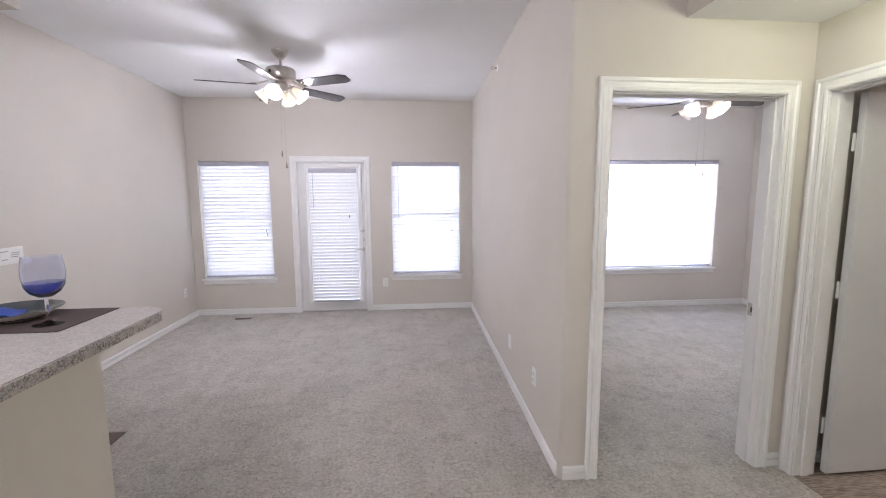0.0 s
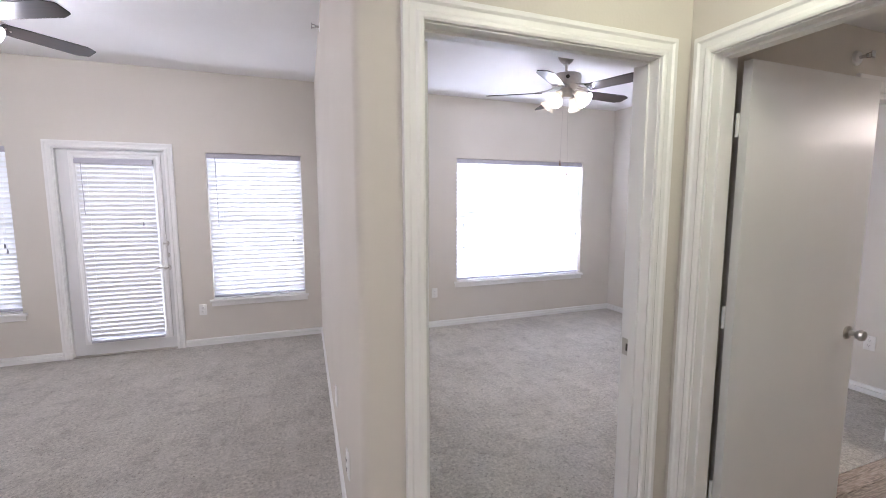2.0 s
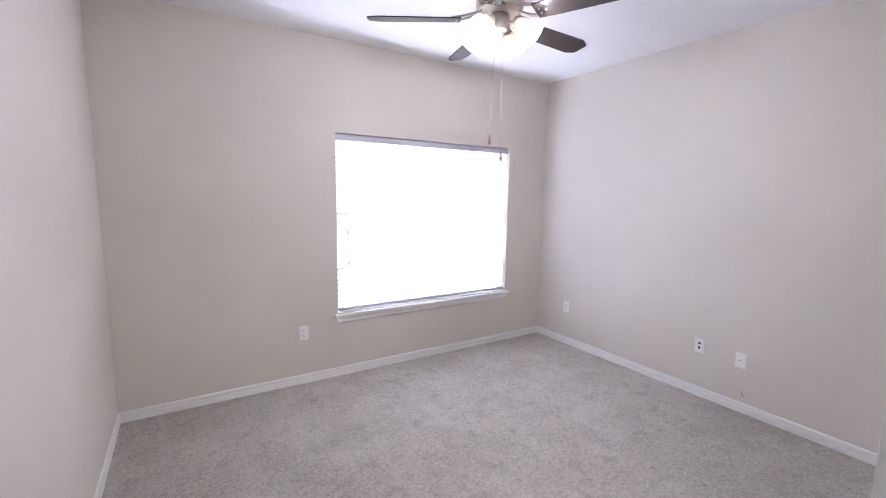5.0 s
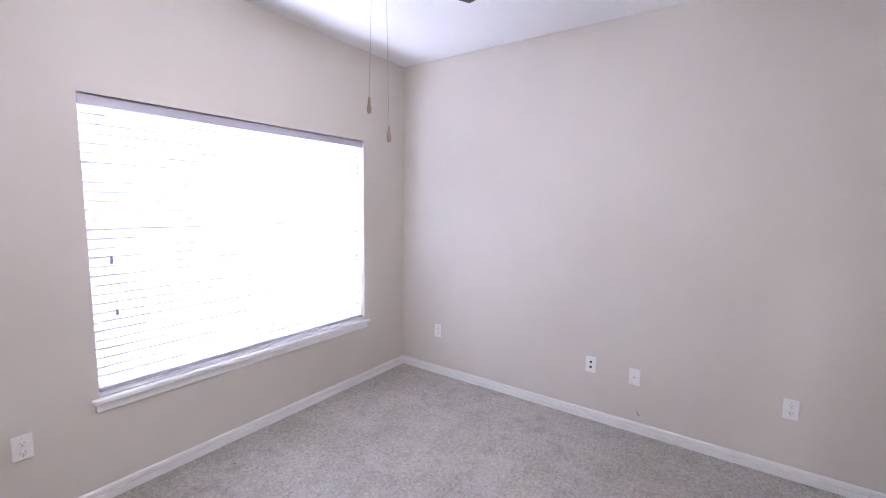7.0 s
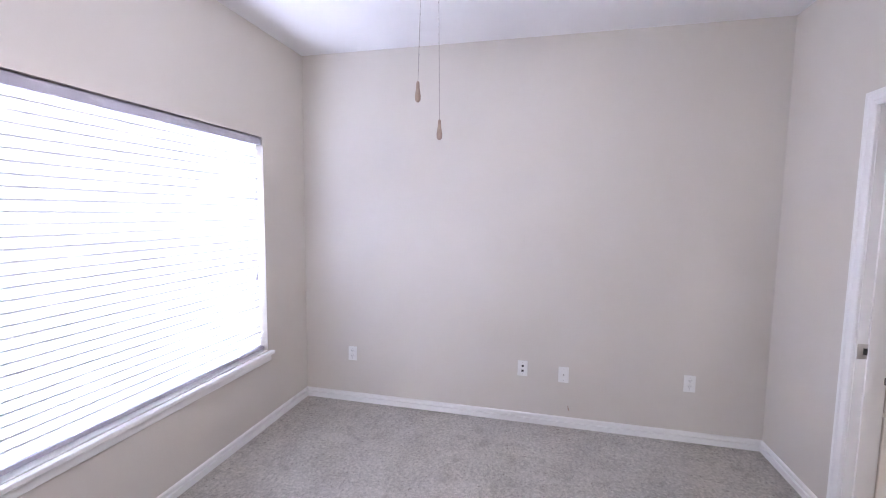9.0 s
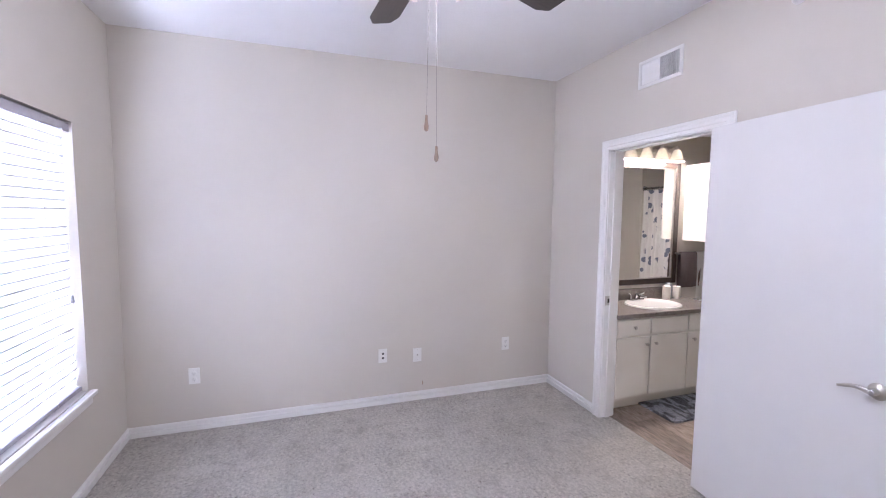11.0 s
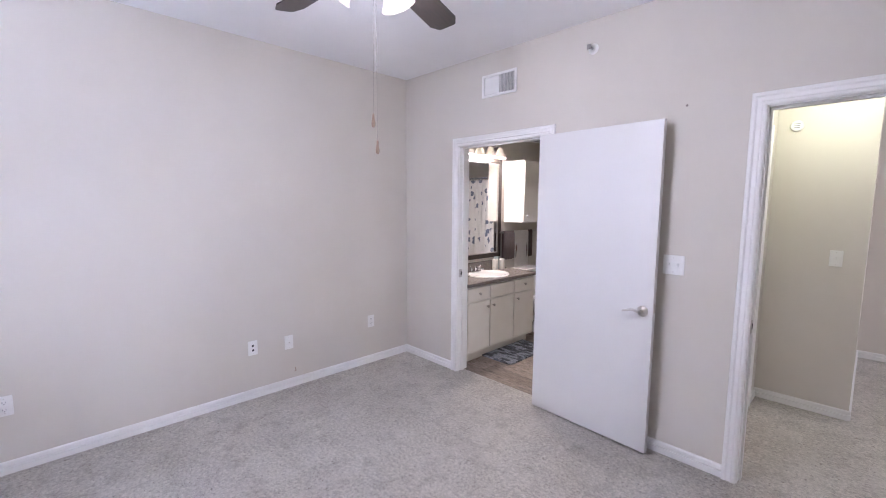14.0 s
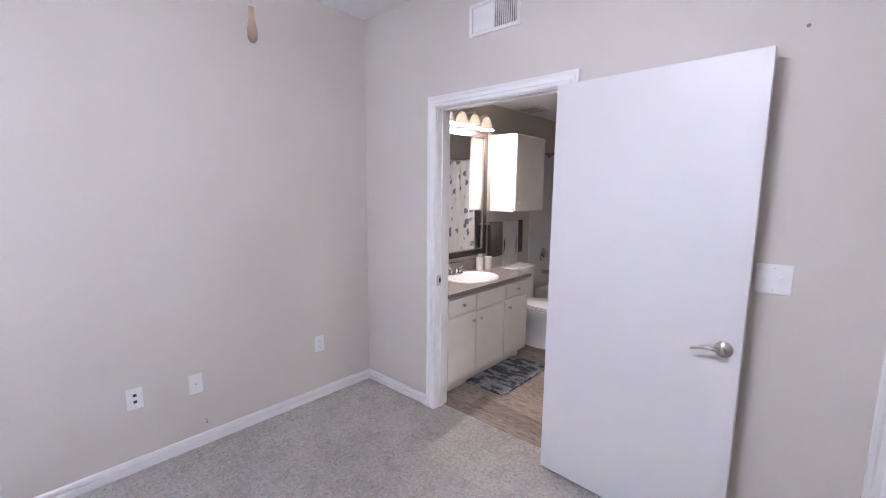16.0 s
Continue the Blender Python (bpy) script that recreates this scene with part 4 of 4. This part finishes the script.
part("basin", lathe([(.001, .004), (.10, .004), (.15, .006), (.178, .012), (.19, .016), (.20, .012), (.203, .002), (.15, .001), (.001, .001)], 40, Matrix.Diagonal((1, 1.22, 1, 1))), PORCELAIN, sink, "", True)
fc = thing("faucet", "chrome two-handle bathroom faucet", "faucet", (5.02, 1.46, .812))
bm = box(-.025, .025, -.08, .08, 0, .014, .006)
join(bm, rod((0, 0, .01), (-.02, 0, .06), .014, 12))
join(bm, rod((-.018, 0, .055), (-.12, 0, .045), .011, 12))
part("spout", bm, CHROME, fc, "", True)
for s in (-1, 1):
    bm = rod((0, s * .055, .01), (0, s * .055, .045), .012, 12)
    join(bm, rod((0, s * .055, .045), (-.01, s * .085, .065), .007, 10))
    part("tap_handle", bm, CHROME, fc, "", True)
mir = thing("mirror", "large wall mirror in a dark espresso wood frame", "mirror", (0, 0, 0))
my0, my1, mz0, mz1, fw = .935, 1.95, .935, 2.05, .05
bm = bmesh.new()
box(BATH_E - .026, BATH_E - .001, my0, my0 + fw, mz0, mz1, .004, bm=bm)
box(BATH_E - .026, BATH_E - .001, my1 - fw, my1, mz0, mz1, .004, bm=bm)
box(BATH_E - .026, BATH_E - .001, my0 + fw, my1 - fw, mz0, mz0 + fw, .004, bm=bm)
box(BATH_E - .026, BATH_E - .001, my0 + fw, my1 - fw, mz1 - fw, mz1, .004, bm=bm)
part("mirror_frame", bm, ESPRESSO, mir)
bm = bmesh.new()
ia, ib, ic, id_ = my0 + fw, my1 - fw, mz0 + fw, mz1 - fw
box(BATH_E - .020, BATH_E - .011, ia - .001, ia + .008, ic, id_, bm=bm)
box(BATH_E - .020, BATH_E - .011, ib - .008, ib + .001, ic, id_, bm=bm)
box(BATH_E - .020, BATH_E - .011, ia + .008, ib - .008, ic - .001, ic + .008, bm=bm)
box(BATH_E - .020, BATH_E - .011, ia + .008, ib - .008, id_ - .008, id_ + .001, bm=bm)
part("inner_lip", bm, NICKEL, mir, "silver inner lip")
part("mirror_glass", box(BATH_E - .012, BATH_E - .004, my0 + fw - .003, my1 - fw + .003, mz0 + fw - .003, mz1 - fw + .003), MIRROR, mir, "silvered mirror glass")
vl = thing("vanity_light", "four-lamp vanity light bar with lit bell glass shades", "wall light", (BATH_E, 1.36, 2.16))
part("back_plate", box(-.022, 0, -.38, .38, -.03, .04, .006), NICKEL, vl)
sh = mesh_from("shade", lathe([(.022, 0), (.032, -.012), (.044, -.045), (.056, -.085), (.066, -.105), (.063, -.105), (.053, -.085), (.041, -.045), (.020, -.002)], 28), SHADE, True)
bb = mesh_from("bulb", lathe([(.001, -.02), (.012, -.022), (.022, -.045), (.024, -.062), (.018, -.080), (.001, -.085)], 16), BULB, True)
for y in (1.10, 1.27, 1.44, 1.61):
    bm = rod((-.02, y - 1.36, .01), (-.12, y - 1.36, .02), .007, 10)
    join(bm, rod((-.12, y - 1.36, .022), (-.12, y - 1.36, -.012), .020, 14))
    a = part("lamp_arm", bm, NICKEL, vl, "", True)
    tagged(share("shade", sh, a, pose(-.12, y - 1.36, -.008)), "lit frosted bell glass shade")
    share("bulb", bb, a, pose(-.12, y - 1.36, -.008))
wc = thing("wall_cabinet", "cream painted wall cabinet over the toilet", "cabinet", (0, 0, 0))
part("body", box(4.85, BATH_E - .001, .325, .85, 1.335, 2.04, .002), CABINET, wc)
d = part("door", box(4.832, 4.849, .33, .845, 1.345, 2.03, .004), CABINET, wc)
part("knob", lathe([(.001, 0), (.006, 0), (.006, .010), (.013, .018), (.011, .025), (.001, .027)], 14, pose(4.832, .795, 1.41, 0, -90, 0)), NICKEL, d, "brushed nickel knob", True)
tb = thing("towel_bar", "brushed nickel towel bar below the wall cabinet", "towel bar", (0, 0, 0))
part("bar", rod((5.05, .28, 1.215), (5.05, .955, 1.215), .008, 12), NICKEL, tb, "", True)
for y in (.285, .950):
    part("bracket", join(rod((5.05, y, 1.215), (5.108, y, 1.215), .010, 12), lathe([(.001, 0), (.022, 0), (.020, .008), (.001, .008)], 16, pose(BATH_E, y, 1.215, 0, -90, 0))), NICKEL, tb, "", True)


def towel(name, y0, y1, low, x, material, label):
    bm = bmesh.new()
    rows = []
    n = 10
    for s in range(n + 1):
        y = y0 + (y1 - y0) * s / n
        w = .006 * math.sin(s * 1.7)
        col = [(x + .010, 1.19 - .30 + .01 * w), (x + .012, 1.21), (x + .004, 1.231), (x - .010, 1.231), (x - .018 + w * .3, 1.21), (x - .022 + w, 1.0), (x - .020 + w, low)]
        rows.append([bm.verts.new((px, y, pz)) for px, pz in col])
    for a, b in zip(rows, rows[1:]):
        for k in range(len(a) - 1):
            bm.faces.new((a[k], b[k], b[k + 1], a[k + 1]))
    bmesh.ops.solidify(bm, geom=bm.faces, thickness=.006)
    tagged(new(name, mesh_from(name, bm, material, True)), label, "towel")


towel("bath_towel", .365, .945, .90, 5.05, TOWEL_D, "dark brown bath towel folded over the towel bar")
towel("hand_towel", .46, .75, .79, 5.044, TOWEL_W, "cream hand towel laid over the brown towel")
for y, x, h in ((1.095, 5.03, .12), (.985, 5.02, .115)):
    c = thing("candle", "thick cream pillar candle on the vanity top", "candle", (x, y, .80), group="pillar candles")
    part("wax", lathe([(.001, 0), (.034, 0), (.035, .004), (.035, h - .005), (.031, h), (.020, h - .004), (.001, h - .006)], 24), CANDLE, c, "", True)
    part("wick", rod((0, 0, h - .008), (.001, 0, h + .008), .0012, 6), DARK, c)
jr = thing("jar", "grey-green soap jar behind the candles", "jar", (5.06, 1.04, .80))
part("body", lathe([(.001, 0), (.028, 0), (.030, .01), (.030, .12), (.024, .14), (.001, .142)], 20), JAR, jr, "", True)

toi = thing("toilet", "white ceramic toilet with a closed lid", "toilet", (5.10, .50, 0))
bm = bmesh.new()
prev = None
for z, cx, rx, ry in ((0.001, -.38, .20, .095), (.08, -.38, .17, .085), (.20, -.41, .175, .10), (.32, -.44, .235, .17), (.385, -.45, .25, .185), (.40, -.45, .25, .185)):
    ring = [bm.verts.new((cx + rx * math.cos(a), ry * math.sin(a), z)) for a in (2 * math.pi * k / 28 for k in range(28))]
    if prev:
        for k in range(28):
            bm.faces.new((prev[k], prev[(k + 1) % 28], ring[(k + 1) % 28], ring[k]))
    prev = ring
bm.faces.new(prev)
part("bowl", bm, PORCELAIN, toi, "", True)
part("seat", lathe([(.001, .402), (.235, .402), (.252, .408), (.252, .416), (.245, .420), (.001, .420)], 32, Matrix.Translation((-.45, 0, 0)) @ Matrix.Diagonal((1, .75, 1, 1))), PORCELAIN, toi, "white seat", True)
part("lid", lathe([(.001, .4225), (.235, .4225), (.252, .428), (.250, .438), (.235, .444), (.001, .448)], 32, Matrix.Translation((-.45, 0, 0)) @ Matrix.Diagonal((1, .75, 1, 1))), PORCELAIN, toi, "white lid", True)
part("tank", box(-.20, -.002, -.185, .185, .40, .74, .015), PORCELAIN, toi)
part("tank_lid", box(-.21, -.002, -.19, .19, .742, .775, .008), PORCELAIN, toi)

bm = box(3.66, BATH_E - .012, BATH_S + .010, -.06, .001, .42)
top = max(bm.faces, key=lambda fc_: fc_.calc_center_median().z)
bmesh.ops.inset_region(bm, faces=[top], thickness=.07)
bmesh.ops.translate(bm, verts=top.verts, vec=(0, 0, -.01))
low = bmesh.ops.extrude_face_region(bm, geom=[top])
lv_ = [g for g in low["geom"] if isinstance(g, bmesh.types.BMVert)]
bmesh.ops.delete(bm, geom=[top], context="FACES_ONLY")
bmesh.ops.translate(bm, verts=lv_, vec=(0, 0, -.32))
cc = sum((q.co for q in lv_), Vector()) / len(lv_)
for q in lv_:
    q.co = cc + (q.co - cc) * .86
tub = thing("bathtub", "white enamel alcove bathtub beyond the toilet", "bathtub", (0, 0, 0))
part("shell", bm, PORCELAIN, tub)
bm = box(BATH_E - .010, BATH_E - .001, BATH_S + .002, .10, .425, 1.90, bm=box(3.645, BATH_E - .012, BATH_S + .001, BATH_S + .008, .425, 1.90))
solid("trim_tub_surround", bm, TILE, "pale smooth tub surround panels", "tub surround")
vlv = thing("tub_valve", "chrome tub valve and spout on the surround", "tub valve", (BATH_E - .010, -.22, 0))
part("valve_plate", lathe([(.001, 0), (.075, 0), (.070, .010), (.030, .016), (.028, .050), (.001, .052)], 28, pose(0, 0, .80, 0, -90, 0)), CHROME, vlv, "", True)
part("spout", join(rod((0, 0, .60), (-.12, 0, .60), .024, 14), rod((-.105, 0, .60), (-.110, 0, .565), .018, 12)), CHROME, vlv, "", True)
shw = thing("wall_shower", "chrome shower head on a bent arm above the tub", "shower", (BATH_E - .010, -.27, 1.93))
bm = lathe([(.001, 0), (.030, 0), (.028, .006), (.012, .012), (.001, .012)], 20, pose(0, 0, 0, 0, -90, 0))
join(bm, rod((-.005, 0, 0), (-.075, 0, .012), .009, 12))
join(bm, rod((-.073, 0, .013), (-.125, 0, -.035), .009, 12))
part("shower_arm", bm, CHROME, shw, "", True)
part("spray_head", lathe([(.001, .03), (.012, .028), (.016, .010), (.036, -.022), (.038, -.032), (.001, -.034)], 20, pose(-.135, 0, -.045, 0, 45, 0)), CHROME, shw, "chrome spray head", True)
rodob = thing("curtain_rod", "chrome shower curtain rod across the tub", "curtain rod", (0, 0, 0))
part("rod", rod((3.642, -.075, 1.93), (BATH_E - .012, -.075, 1.93), .012, 12), CHROME, rodob, "", True)
for x, s in ((3.642, 1), (BATH_E - .012, -1)):
    part("flange", lathe([(.001, 0), (.034, 0), (.030, .014), (.014, .020), (.001, .020)], 20, pose(x, -.075, 1.93, 0, 90 * s, 0)), CHROME, rodob, "", True)
for k in range(9):
    part("ring", lathe([(.020, -.002), (.023, 0), (.020, .002), (.018, 0), (.020, -.002)], 14, pose(3.70 + .06 * k, -.075, 1.922, 0, 90, 0)), CHROME, rodob)
bm = bmesh.new()
cols = []
for i in range(73):
    x = 3.67 + .56 * i / 72
    y = -.045 + .030 * math.sin(i * .62) + .008 * math.sin(i * .21)
    cols.append([bm.verts.new((x + (1.9 - z) * .02 * math.sin(i * .1), y + (.012 * math.sin(i * .62 + z * 2)), z)) for z in (1.90, 1.5, 1.1, .7, .30)])
for a, b in zip(cols, cols[1:]):
    for k in range(4):
        bm.faces.new((a[k], b[k], b[k + 1], a[k + 1]))
tagged(new("shower_curtain", mesh_from("shower_curtain", bm, CURTAIN, True)), "white shower curtain with grey-blue leaf print, drawn aside", "shower curtain")
ex = thing("exhaust_fan", "white bathroom exhaust fan grille on the ceiling", "vent", (4.95, .41, BATH_H))
part("grille_frame", box(-.13, .13, -.13, .13, -.012, 0, .004), PLASTIC, ex)
# slots are grey bars on the surface, shade given by colour
for k in range(9):
    part("grille_slot", box(-.10, .10, -.101 + k * .024, -.093 + k * .024, -.0135, -.0115), INK, ex)

bm = bmesh.new()
out = [*arc(4.76, 1.61, .04, 0, 90, 5), *arc(4.42, 1.61, .04, 90, 180, 5), *arc(4.42, .99, .04, 180, 270, 5), *arc(4.76, .99, .04, 270, 360, 5)]
prism(out, .001, .016, bm)
rg = new("bath_rug", mesh_from("bath_rug", bm, RUG))
tagged(rg, "dark grey and pale grey abstract pile bath rug before the vanity", "rug")

# ---- plank floor of the bathroom, laid along x ----
rng = random.Random(5)
y = -.06
while y < 2.028:
    y2 = min(y + .152, 2.028)
    x = HALL_E + .002 - rng.uniform(.1, 1.1)
    while x < 5.10:
        a, b = max(x, HALL_E + .002), min(x + 1.22, 5.108)
        if b - a > .02:
            pk = part("plank", box(a + .0008, b - .0008, y + .0008, y2 - .0008, -.004, 0, .0008, seg=1), PLANK, bath_floor)
        x += 1.22
    y = y2
